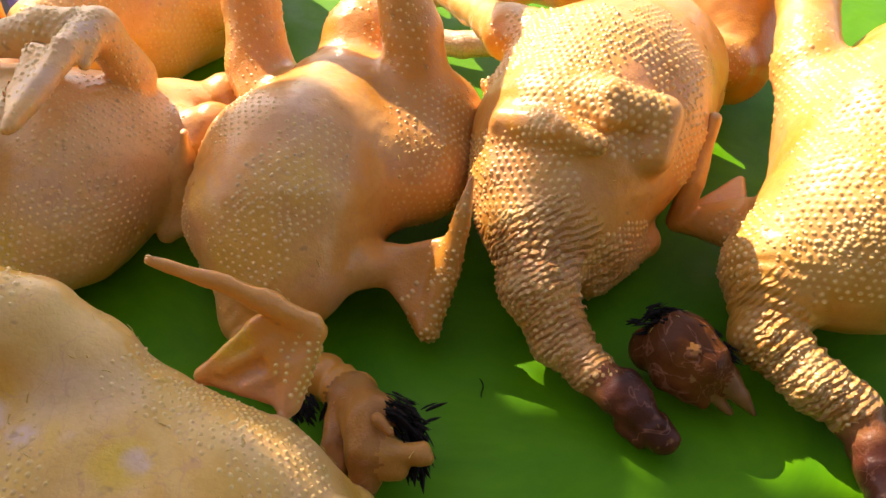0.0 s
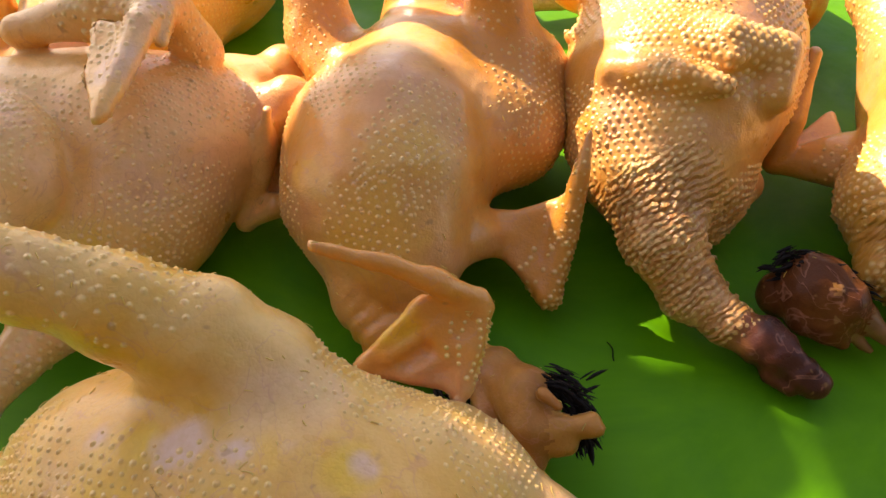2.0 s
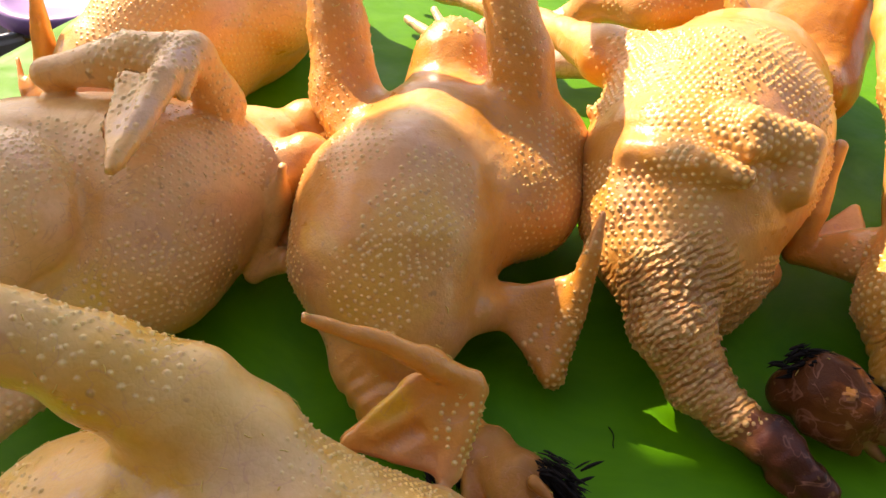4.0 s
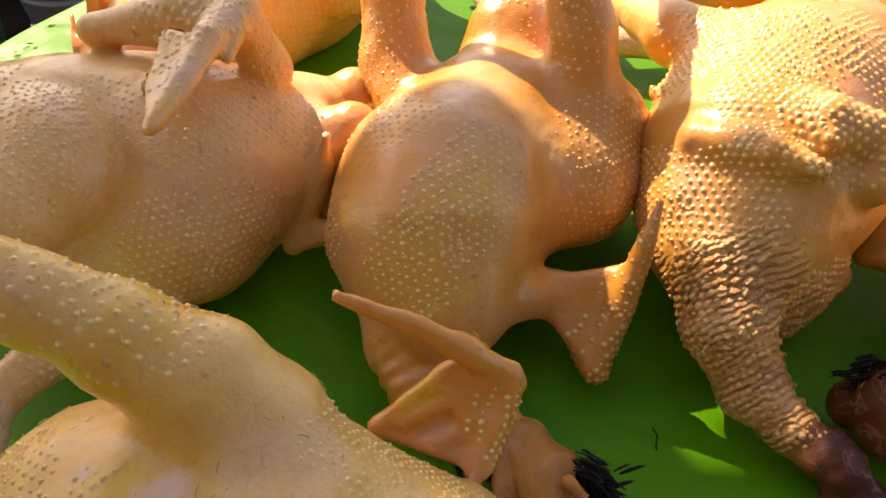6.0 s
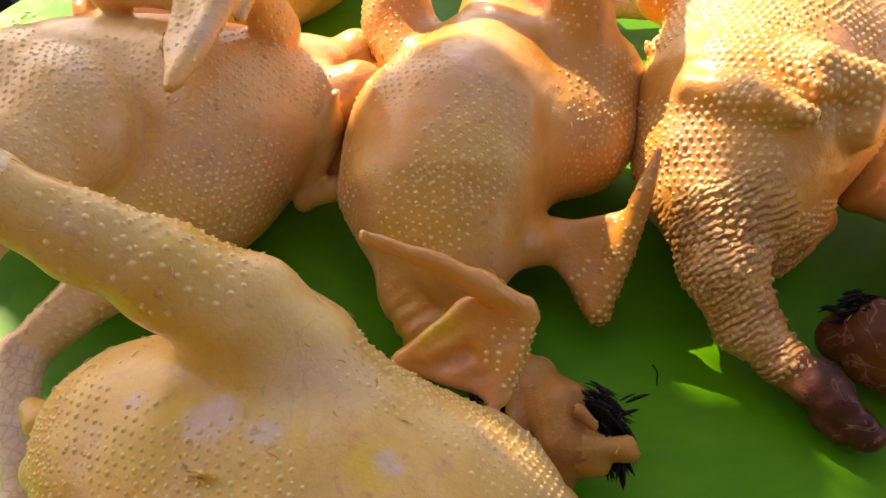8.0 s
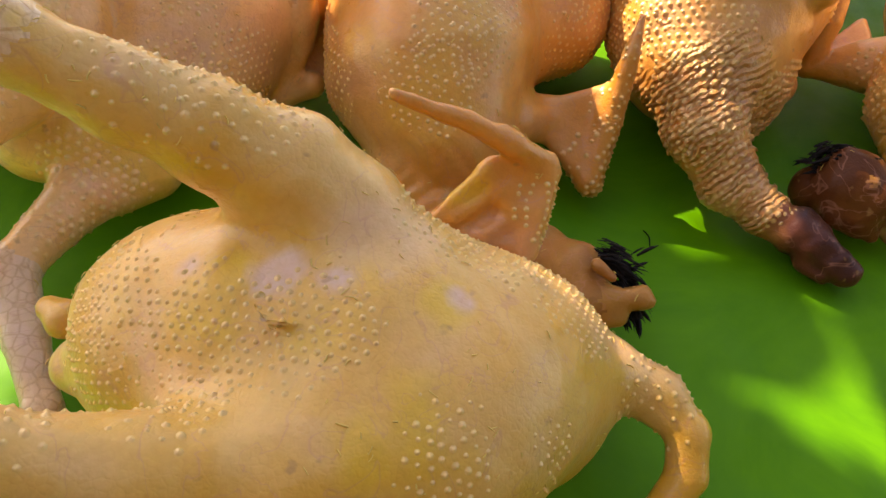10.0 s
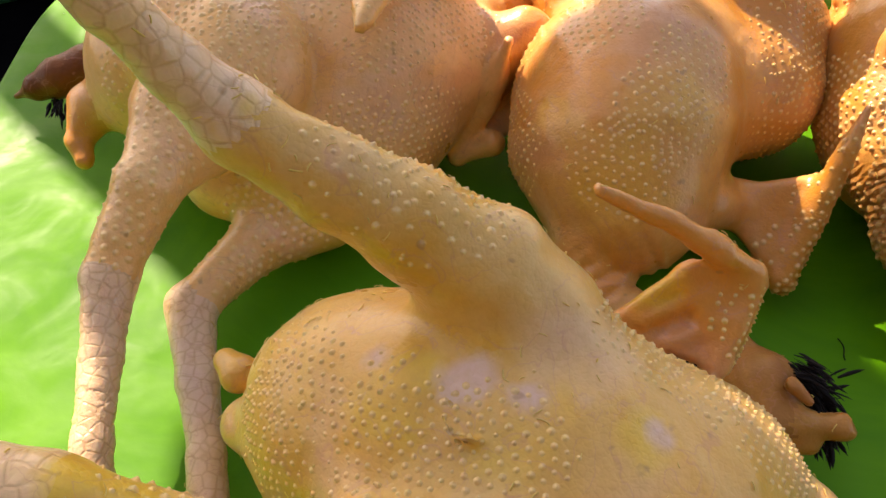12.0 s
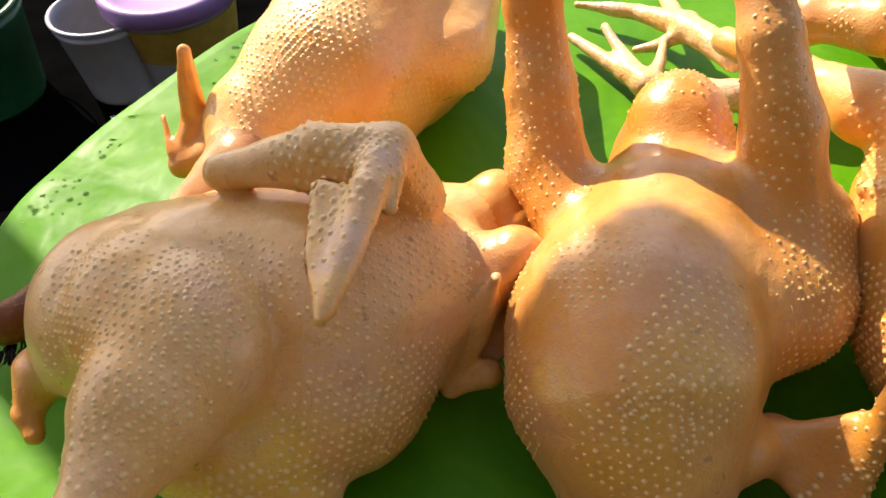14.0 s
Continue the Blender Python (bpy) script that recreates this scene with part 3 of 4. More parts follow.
bird_b.limb("comb", 0.004, (0.0028, 0.2088, 0.037, 0.0035), (0.006, 0.2102, 0.039, 0.0027))
bird_b.limb("comb", 0.006, (-0.01, 0.203, 0.028, 0.0049), (-0.0058, 0.2026, 0.028, 0.0041))
bird_b.tract(0.0031, 0.3996, 0.08, 0.0332, 0.0048, 0.0009, 0.0007)
bird_b.tract(0.0018, 0.3813, 0.06, 0.0333, 0.0048, 0.0009, 0.0007)
bird_b.tract(-0.1359, 0.3843, 0.06, 0.0322, 0.0048, 0.0009, 0.0007)
bird_b.tract(-0.1325, 0.3395, 0.06, 0.0276, 0.0048, 0.0009, 0.0007)
bird_b.tract(-0.0639, 0.3429, 0.105, 0.0265, 0.0048, 0.0009, 0.0007)
bird_b.tract(-0.0759, 0.3166, 0.1, 0.027, 0.0048, 0.0009, 0.0007)
bird_b.tract(-0.0903, 0.3026, 0.085, 0.0256, 0.0048, 0.0009, 0.0007)
bird_b.tract(-0.1028, 0.3709, 0.11, 0.0225, 0.0048, 0.0009, 0.0007)
bird_b.tract(-0.0454, 0.5001, 0.1, 0.0336, 0.0048, 0.0009, 0.0007)
bird_b.tract(-0.034, 0.471, 0.1, 0.0183, 0.0048, 0.0009, 0.0007)
bird_b.tract(-0.0242, 0.4406, 0.165, 0.0264, 0.0058, 0.0008, 0.0006)
bird_b.tract(-0.021, 0.4143, 0.14, 0.0264, 0.0058, 0.0008, 0.0006)
bird_b.tract(-0.1266, 0.485, 0.130, 0.0326, 0.0058, 0.0008, 0.0006)
bird_b.tract(-0.132, 0.4501, 0.09, 0.0273, 0.0058, 0.0008, 0.0006)
bird_b.tract(0.0222, 0.3196, 0.07, 0.0291, 0.004, 0.0009, 0.0007)
bird_b.tract(0.008, 0.2994, 0.03, 0.0251, 0.004, 0.0012, 0.001)

bird_c = Bird(31)
bird_c.limb("body", 0.02, (0.0757, 0.3706, 0.06, 0.048), (0.0878, 0.3988, 0.072, 0.0606), (0.1107, 0.441, 0.076, 0.0666), (0.1465, 0.5017, 0.068, 0.062))
bird_c.limb("body", 0.02, (0.1037, 0.3483, 0.045, 0.0205), (0.0839, 0.3598, 0.055, 0.034))
bird_c.limb("leg", 0.008, (0.1475, 0.433, 0.1, 0.0245), (0.0938, 0.4591, 0.11, 0.024), (0.0508, 0.5002, 0.1, 0.0193), (0.0312, 0.5461, 0.09, 0.0116), (0.0032, 0.6068, 0.075, 0.0099))
bird_c.limb("wing.left", 0.006, (0.126, 0.358, 0.106, 0.0110), (0.1290, 0.3720, 0.122, 0.0125), (0.1000, 0.3740, 0.131, 0.0108), (0.0640, 0.4060, 0.121, 0.0060), (0.0340, 0.4420, 0.094, 0.0030))
bird_c.web("wing.left", 0.006, (0.129, 0.376, 0.118), (0.098, 0.362, 0.128), (0.060, 0.402, 0.118), 0.006)
bird_c.limb("wing.left", 0.003, (0.0560, 0.4080, 0.113, 0.0042), (0.0470, 0.4020, 0.116, 0.0022))
bird_c.limb("body", 0.011, (0.0420, 0.3780, 0.112, 0.0060), (0.0720, 0.3560, 0.122, 0.0060), (0.0920, 0.3460, 0.121, 0.0045))
bird_c.stain("brown", 0.1080, 0.3400, 0.122, 0.0110, 0.55)
bird_c.limb("wing.right", 0.008, (0.0989, 0.3396, 0.03, 0.0165), (0.1362, 0.3673, 0.032, 0.0123))
bird_c.stain("brown", 0.0543, 0.3145, 0.06, 0.0343, 0.8)
bird_c.stain("brown", 0.0727, 0.2885, 0.04, 0.0341, 0.8)
bird_c.stain("brown", 0.0867, 0.2672, 0.03, 0.0275, 0.8)
bird_c.stain("wrinkle", 0.062, 0.3181, 0.06, 0.0377, 1.0)
bird_c.stain("wrinkle", 0.0758, 0.2881, 0.04, 0.0372, 1.0)
bird_c.stain("wrinkle", 0.0913, 0.2705, 0.03, 0.0246, 1.0)
bird_c.stain("wrinkle", 0.1051, 0.3282, 0.05, 0.0197, 1.0)
bird_c.stain("brown", 0.0537, 0.3321, 0.09, 0.0213, 0.3)
bird_c.stain("rose", 0.0838, 0.3078, 0.05, 0.0158, 0.6)
bird_c.limb("neck", 0.016, (0.0661, 0.341, 0.06, 0.0277), (0.0658, 0.3118, 0.048, 0.0216), (0.0783, 0.2881, 0.03, 0.0171), (0.0935, 0.2718, 0.024, 0.0131), ridge=(0.0012, 0.0058))
bird_c.limb("neck_end", 0.005, (0.0956, 0.2715, 0.022, 0.0119), (0.1113, 0.2565, 0.02, 0.0117), (0.1303, 0.237, 0.014, 0.0095), ridge=(0.0012, 0.014))
for dx, dy, z, r in ((0.006, 0.004, 0.026, 0.0055), (-0.007, -0.003, 0.022, 0.0060), (0.012, -0.012, 0.024, 0.0050), (0.020, -0.017, 0.018, 0.0050), (0.016, -0.004, 0.012, 0.0052), (0.004, -0.016, 0.012, 0.0050)):
    bird_c.limb("neck_end", 0.003, (0.108 + dx, 0.260 + dy, z, r), (0.116 + dx, 0.251 + dy, z - 0.002, 0.7 * r))
bird_c.limb("head", 0.004, (0.1400, 0.2880, 0.046, 0.0050), (0.1520, 0.2820, 0.045, 0.0045), (0.1600, 0.2740, 0.039, 0.0030))
bird_c.limb("head", 0.003, (0.1460, 0.2640, 0.026, 0.0045), (0.1560, 0.2580, 0.016, 0.0035))
bird_c.limb("head", 0.008, (0.1316, 0.2886, 0.022, 0.013), (0.1459, 0.2827, 0.032, 0.0191), (0.1553, 0.2729, 0.03, 0.0151), (0.1672, 0.2683, 0.024, 0.0095))
bird_c.limb("head", 0.005, (0.1373, 0.2714, 0.022, 0.0089), (0.1484, 0.2632, 0.018, 0.0057))
bird_c.limb("eyelid", 0.002, (0.1415, 0.2785, 0.047, 0.004), (0.1466, 0.2707, 0.045, 0.0034))
bird_c.limb("beak", 0.003, (0.1645, 0.2694, 0.028, 0.0082), (0.1749, 0.2589, 0.022, 0.005), (0.1826, 0.2516, 0.016, 0.0016))
bird_c.limb("lower_beak", 0.002, (0.1584, 0.2644, 0.02, 0.0041), (0.1677, 0.258, 0.014, 0.0028), (0.1714, 0.2551, 0.012, 0.0019))
bird_c.tract(0.0536, 0.455, 0.12, 0.0383, 0.0048, 0.0012, 0.0011)
bird_c.tract(0.0861, 0.4269, 0.13, 0.0391, 0.0048, 0.0012, 0.0011)
bird_c.tract(0.1317, 0.4273, 0.12, 0.0375, 0.0048, 0.0012, 0.0011)
bird_c.tract(0.0508, 0.3394, 0.1, 0.0329, 0.0048, 0.0012, 0.0011)
bird_c.tract(0.0259, 0.3743, 0.07, 0.0312, 0.0048, 0.0012, 0.0011)
bird_c.tract(0.1477, 0.3913, 0.09, 0.0267, 0.0048, 0.0012, 0.0011)
bird_c.tract(0.1017, 0.3597, 0.14, 0.0322, 0.0045, 0.0014, 0.001)
bird_c.tract(0.075, 0.3841, 0.13, 0.0291, 0.0045, 0.0013, 0.0009)
bird_c.tract(0.0485, 0.3145, 0.065, 0.0287, 0.0048, 0.0015, 0.0011)
bird_c.tract(0.0731, 0.2841, 0.045, 0.0378, 0.004, 0.0011, 0.0006)
bird_c.tract(0.1103, 0.3377, 0.045, 0.0313, 0.004, 0.0012, 0.001)

bird_d = Bird(41)
bird_d.limb("body", 0.02, (0.2079, 0.327, 0.055, 0.0292), (0.2447, 0.3422, 0.065, 0.054), (0.294, 0.3952, 0.075, 0.0717), (0.3442, 0.4667, 0.07, 0.0702))
bird_d.limb("leg", 0.012, (0.2493, 0.4198, 0.085, 0.0286), (0.2476, 0.4688, 0.1, 0.0218), (0.2637, 0.5361, 0.115, 0.0202), (0.29, 0.6116, 0.125, 0.0175))
bird_d.limb("wing", 0.006, (0.1992, 0.3705, 0.045, 0.0184), (0.1617, 0.3834, 0.035, 0.008), (0.1652, 0.3884, 0.065, 0.0074), (0.1727, 0.4058, 0.099, 0.0045))
bird_d.web("wing", 0.004, (0.2036, 0.4089, 0.05), (0.1615, 0.3849, 0.037), (0.1996, 0.3686, 0.042), 0.0035)
bird_d.stain("brown", 0.1662, 0.3846, 0.04, 0.0163, 0.5)
bird_d.stain("brown", 0.1678, 0.3959, 0.09, 0.0103, 0.35)
bird_d.limb("wing", 0.003, (0.1615, 0.3887, 0.04, 0.0051), (0.1591, 0.399, 0.055, 0.0025))
bird_d.stain("wrinkle", 0.1925, 0.3005, 0.05, 0.0282, 1.0)
bird_d.stain("wrinkle", 0.1913, 0.273, 0.04, 0.0273, 1.0)
bird_d.stain("wrinkle", 0.2211, 0.2596, 0.03, 0.0302, 1.0)
bird_d.stain("brown", 0.1924, 0.2769, 0.04, 0.0336, 0.35)
bird_d.stain("brown", 0.2217, 0.2525, 0.03, 0.0268, 0.6)
bird_d.limb("neck", 0.016, (0.2018, 0.3225, 0.05, 0.0276), (0.1922, 0.2918, 0.036, 0.0174), (0.2142, 0.2643, 0.028, 0.0159), (0.234, 0.2531, 0.022, 0.0145), ridge=(0.0014, 0.0075))
bird_d.limb("neck_end", 0.006, (0.2356, 0.2509, 0.02, 0.0127), (0.2406, 0.2315, 0.016, 0.0124), (0.2385, 0.2024, 0.012, 0.0101), ridge=(0.0013, 0.015))
bird_d.tract(0.2143, 0.3233, 0.11, 0.0364, 0.0048, 0.0012, 0.0011)
bird_d.tract(0.2104, 0.2838, 0.1, 0.0388, 0.0048, 0.0012, 0.0011)
bird_d.tract(0.2183, 0.2835, 0.12, 0.0332, 0.0048, 0.0012, 0.0011)
bird_d.tract(0.1801, 0.3389, 0.06, 0.0305, 0.0048, 0.0012, 0.0011)
bird_d.tract(0.2375, 0.3617, 0.13, 0.0377, 0.0048, 0.0012, 0.0011)
bird_d.tract(0.1848, 0.2614, 0.05, 0.0318, 0.0048, 0.0014, 0.001)
bird_d.tract(0.2081, 0.2556, 0.045, 0.0271, 0.0045, 0.0013, 0.0009)
bird_d.tract(0.2274, 0.4477, 0.12, 0.0439, 0.0058, 0.0013, 0.0008)

bird_l = Bird(51)
bird_l.limb("body", 0.02, (-0.3419, 0.3684, 0.05, 0.03), (-0.2765, 0.3704, 0.045, 0.0329), (-0.224, 0.3819, 0.06, 0.0528), (-0.1986, 0.4071, 0.057, 0.0441), (-0.1804, 0.4404, 0.052, 0.0328))
bird_l.limb("body", 0.02, (-0.3226, 0.41, 0.05, 0.0367), (-0.2736, 0.4299, 0.052, 0.0359), (-0.2291, 0.4133, 0.058, 0.0387))
bird_l.limb("body", 0.02, (-0.2857, 0.3165, 0.04, 0.0223), (-0.2493, 0.3189, 0.038, 0.0275), (-0.2204, 0.3415, 0.042, 0.031))
bird_l.limb("body", 0.02, (-0.2667, 0.3259, 0.04, 0.0279), (-0.2226, 0.3586, 0.045, 0.0388), (-0.1924, 0.3943, 0.045, 0.0323))
bird_l.limb("body", 0.02, (-0.315, 0.395, 0.062, 0.043), (-0.262, 0.395, 0.066, 0.047), (-0.222, 0.395, 0.060, 0.047))
bird_l.limb("body", 0.016, (-0.3301, 0.3765, 0.07, 0.0415), (-0.2962, 0.3753, 0.077, 0.0450))
bird_l.limb("leg.top", 0.003, (-0.302, 0.362, 0.085, 0.0410), (-0.2780, 0.345, 0.085, 0.0380), (-0.2900, 0.3141, 0.086, 0.0300), (-0.3009, 0.2668, 0.08, 0.0147), (-0.3086, 0.2278, 0.062, 0.0099))
bird_l.limb("shank.top", 0.005, (-0.3086, 0.2278, 0.062, 0.0104), (-0.3038, 0.1976, 0.05, 0.0087), (-0.2966, 0.1636, 0.042, 0.0074), (-0.2929, 0.1446, 0.036, 0.008), ridge=(0.0005, 0.0042))
bird_l.stain("yellow", -0.214, 0.327, 0.03, 0.02, 0.9)
bird_l.limb("foot.top", 0.005, (-0.294, 0.1498, 0.032, 0.0076), (-0.294, 0.1308, 0.022, 0.0084), (-0.298, 0.1123, 0.012, 0.0048))
bird_l.limb("foot.top", 0.004, (-0.2944, 0.1353, 0.022, 0.0058), (-0.2801, 0.1167, 0.012, 0.004))
bird_l.limb("foot.under", 0.005, (-0.2503, 0.1429, 0.016, 0.0061), (-0.2467, 0.1296, 0.014, 0.0055), (-0.2494, 0.1131, 0.01, 0.0036))
bird_l.limb("leg.under", 0.008, (-0.233, 0.3039, 0.03, 0.0178), (-0.2624, 0.2823, 0.03, 0.0145), (-0.2848, 0.2427, 0.026, 0.0105))
bird_l.limb("shank.under", 0.005, (-0.2861, 0.2425, 0.026, 0.0111), (-0.2721, 0.2054, 0.022, 0.0089), (-0.2584, 0.1728, 0.018, 0.0075), (-0.2528, 0.156, 0.015, 0.0082))
bird_l.limb("wing.top", 0.005, (-0.1848, 0.4205, 0.105, 0.0137), (-0.1948, 0.4163, 0.138, 0.0125), (-0.2285, 0.418, 0.135, 0.0130), (-0.2758, 0.4169, 0.124, 0.0100))
bird_l.limb("wing.top", 0.005, (-0.1957, 0.4124, 0.14, 0.0105), (-0.2005, 0.3834, 0.143, 0.0078), (-0.2052, 0.356, 0.138, 0.0062), (-0.2125, 0.3256, 0.13, 0.0022))
bird_l.web("wing.top", 0.004, (-0.2211, 0.3898, 0.14), (-0.1975, 0.3777, 0.142), (-0.2115, 0.3314, 0.131), 0.0035)
bird_l.limb("wing.top", 0.004, (-0.2221, 0.3874, 0.139, 0.0034), (-0.2218, 0.3553, 0.135, 0.0023), (-0.2127, 0.3308, 0.13, 0.0015))
bird_l.limb("wing.top", 0.003, (-0.1919, 0.4025, 0.142, 0.0049), (-0.1915, 0.381, 0.135, 0.0028))
bird_l.web("wing.top", 0.005, (-0.2011, 0.4047, 0.14), (-0.2685, 0.4173, 0.125), (-0.2289, 0.4061, 0.125), 0.004)
bird_l.limb("wing.under", 0.003, (-0.1509, 0.3708, 0.03, 0.0081), (-0.1683, 0.3682, 0.02, 0.0059), (-0.1553, 0.3808, 0.05, 0.0062), (-0.1465, 0.3832, 0.09, 0.0029))
bird_l.web("wing.under", 0.004, (-0.1625, 0.3703, 0.025), (-0.1398, 0.4145, 0.05), (-0.1334, 0.3926, 0.03), 0.0035)
bird_l.stain("rose", -0.2115, 0.3226, 0.1, 0.0296, 0.5)
bird_l.stain("rose", -0.2033, 0.3555, 0.145, 0.0165, 0.7)
bird_l.stain("rose", -0.191, 0.4005, 0.15, 0.0131, 0.8)
bird_l.stain("yellow", -0.2387, 0.3049, 0.05, 0.0372, 0.8)
bird_l.stain("yellow", -0.1994, 0.3362, 0.12, 0.0156, 0.4)
bird_l.stain("brown", -0.1545, 0.4056, 0.06, 0.0174, 0.35)
# Bulge added to block the sun that slips between this bird and bird_b.
bird_l.limb("neck", 0.01, (-0.165, 0.405, 0.06, 0.026), (-0.138, 0.408, 0.076, 0.017))
bird_l.limb("neck", 0.01, (-0.1684, 0.4513, 0.05, 0.0239), (-0.1465, 0.4689, 0.06, 0.0148), (-0.1382, 0.4564, 0.05, 0.0141), (-0.1311, 0.4576, 0.03, 0.0126))
bird_l.limb("tail", 0.008, (-0.372, 0.3538, 0.045, 0.0147), (-0.377, 0.3371, 0.035, 0.0067), (-0.3716, 0.3276, 0.03, 0.0044))
bird_l.tract(-0.3159, 0.353, 0.11, 0.0321, 0.0047, 0.0010, 0.0008)
bird_l.tract(-0.2696, 0.3435, 0.13, 0.0296, 0.0047, 0.0010, 0.0008)
bird_l.tract(-0.2794, 0.3157, 0.115, 0.0307, 0.0047, 0.0010, 0.0008)
bird_l.tract(-0.2527, 0.3586, 0.12, 0.0257, 0.0047, 0.0010, 0.0008)
bird_l.tract(-0.2064, 0.3536, 0.12, 0.0288, 0.0047, 0.0010, 0.0008)
bird_l.tract(-0.1868, 0.3915, 0.115, 0.0294, 0.0047, 0.0010, 0.0008)
bird_l.tract(-0.1727, 0.3991, 0.1, 0.0246, 0.0047, 0.0010, 0.0008)
bird_l.tract(-0.214, 0.3168, 0.06, 0.0307, 0.0047, 0.0010, 0.0008)
bird_l.tract(-0.1861, 0.3377, 0.06, 0.0298, 0.0047, 0.0010, 0.0008)
bird_l.tract(-0.3326, 0.3261, 0.08, 0.0229, 0.0047, 0.0010, 0.0008)
bird_l.tract(-0.2882, 0.2738, 0.105, 0.0288, 0.0055, 0.0012, 0.0007)
bird_l.tract(-0.299, 0.2455, 0.09, 0.0248, 0.0055, 0.0012, 0.0007)
bird_l.tract(-0.259, 0.2708, 0.045, 0.0329, 0.005, 0.0013, 0.0009)
bird_l.tract(-0.2231, 0.4016, 0.155, 0.0333, 0.0052, 0.0014, 0.0010)
bird_l.tract(-0.2024, 0.3956, 0.16, 0.0215, 0.0052, 0.0013, 0.0010)

bird_e = Bird(61)
bird_e.limb("body", 0.02, (-0.3003, 0.5478, 0.05, 0.0393), (-0.2553, 0.5848, 0.06, 0.0597), (-0.23, 0.6411, 0.065, 0.0697), (-0.2225, 0.7353, 0.06, 0.069))
bird_e.limb("leg", 0.012, (-0.1781, 0.5956, 0.075, 0.0284), (-0.1708, 0.6589, 0.09, 0.0249), (-0.1721, 0.7573, 0.1, 0.0201))
bird_e.limb("wing", 0.005, (-0.3267, 0.5363, 0.04, 0.012), (-0.3601, 0.5362, 0.025, 0.0092), (-0.35, 0.5536, 0.05, 0.0099), (-0.3438, 0.5571, 0.1, 0.0039))
bird_e.web("wing", 0.004, (-0.3566, 0.5363, 0.03), (-0.3465, 0.5532, 0.055), (-0.3267, 0.5363, 0.04), 0.0035)
bird_e.limb("wing", 0.003, (-0.3649, 0.5361, 0.035, 0.0038), (-0.3732, 0.5566, 0.05, 0.0023))
bird_e.stain("brown", -0.3412, 0.5354, 0.075, 0.0053, 1.0)
bird_e.stain("brown", -0.3441, 0.5516, 0.085, 0.0043, 1.0)
bird_e.stain("brown", -0.3597, 0.5333, 0.03, 0.0152, 0.5)
bird_e.limb("neck", 0.012, (-0.3071, 0.5082, 0.045, 0.025), (-0.3484, 0.4672, 0.025, 0.014), (-0.3848, 0.4251, 0.02, 0.01))
bird_e.limb("head", 0.008, (-0.3893, 0.4212, 0.022, 0.0099), (-0.4024, 0.4082, 0.03, 0.0134), (-0.4166, 0.3973, 0.028, 0.012), (-0.4293, 0.3921, 0.024, 0.0082))
bird_e.limb("beak", 0.003, (-0.4293, 0.3921, 0.024, 0.007), (-0.4438, 0.3882, 0.018, 0.0019))
bird_e.tract(-0.2769, 0.5384, 0.1, 0.0423, 0.0048, 0.0010, 0.0008)
bird_e.tract(-0.1762, 0.5474, 0.06, 0.045, 0.0048, 0.0010, 0.0008)
bird_e.tract(-0.2559, 0.5557, 0.12, 0.0366, 0.0048, 0.0010, 0.0008)

bird_g = Bird(71)
bird_g.limb("body", 0.02, (0.2306, 0.5608, 0.05, 0.0353), (0.2302, 0.6081, 0.06, 0.0544), (0.1997, 0.662, 0.062, 0.0626), (0.1761, 0.7468, 0.06, 0.0587))
bird_g.limb("leg.low", 0.01, (0.167, 0.6396, 0.075, 0.0356), (0.1087, 0.618, 0.08, 0.0208), (0.0708, 0.6445, 0.07, 0.0163), (0.0611, 0.6477, 0.055, 0.0145))
bird_g.limb("shank.low", 0.005, (0.0642, 0.6544, 0.05, 0.0139), (0.0242, 0.6422, 0.04, 0.0107), (0.0008, 0.6992, 0.03, 0.0116), ridge=(0.0005, 0.005))
bird_g.limb("foot.low", 0.004, (0.0008, 0.6992, 0.03, 0.0107), (-0.0311, 0.7358, 0.022, 0.0066), (-0.0795, 0.76, 0.016, 0.0034))
bird_g.limb("foot.low", 0.004, (-0.0022, 0.6934, 0.03, 0.008), (-0.0178, 0.6924, 0.018, 0.0054), (-0.0359, 0.6986, 0.01, 0.0032))
bird_g.limb("foot.low", 0.004, (-0.0032, 0.7017, 0.03, 0.0081), (-0.0069, 0.7485, 0.026, 0.0062), (-0.0137, 0.799, 0.02, 0.0035))
bird_g.limb("shank.high", 0.005, (0.068, 0.6147, 0.03, 0.0144), (0.0199, 0.619, 0.022, 0.0115), (-0.0219, 0.6314, 0.018, 0.0118))
bird_g.limb("foot.high", 0.004, (-0.0334, 0.6386, 0.018, 0.011), (-0.0591, 0.6732, 0.014, 0.0067), (-0.0866, 0.7143, 0.012, 0.0042))
bird_g.limb("foot.high", 0.004, (-0.0376, 0.6386, 0.018, 0.0093), (-0.0489, 0.6734, 0.02, 0.0057), (-0.062, 0.7064, 0.026, 0.0032))
bird_g.limb("foot.high", 0.004, (-0.0329, 0.6422, 0.018, 0.0085), (-0.0226, 0.6655, 0.02, 0.0052), (-0.017, 0.6894, 0.024, 0.0036))
bird_g.limb("wing", 0.004, (0.2225, 0.5371, 0.06, 0.0199), (0.1765, 0.5184, 0.085, 0.0098), (0.15, 0.5154, 0.105, 0.0102), (0.1369, 0.5422, 0.13, 0.0055))
bird_g.tract(0.1771, 0.505, 0.11, 0.044, 0.0048, 0.0009, 0.0007)
bird_g.tract(0.2046, 0.5041, 0.08, 0.0344, 0.0048, 0.0009, 0.0007)
bird_g.tract(0.1232, 0.5701, 0.11, 0.0485, 0.0048, 0.0009, 0.0007)
bird_g.tract(0.0884, 0.5788, 0.1, 0.0312, 0.0048, 0.0009, 0.0007)
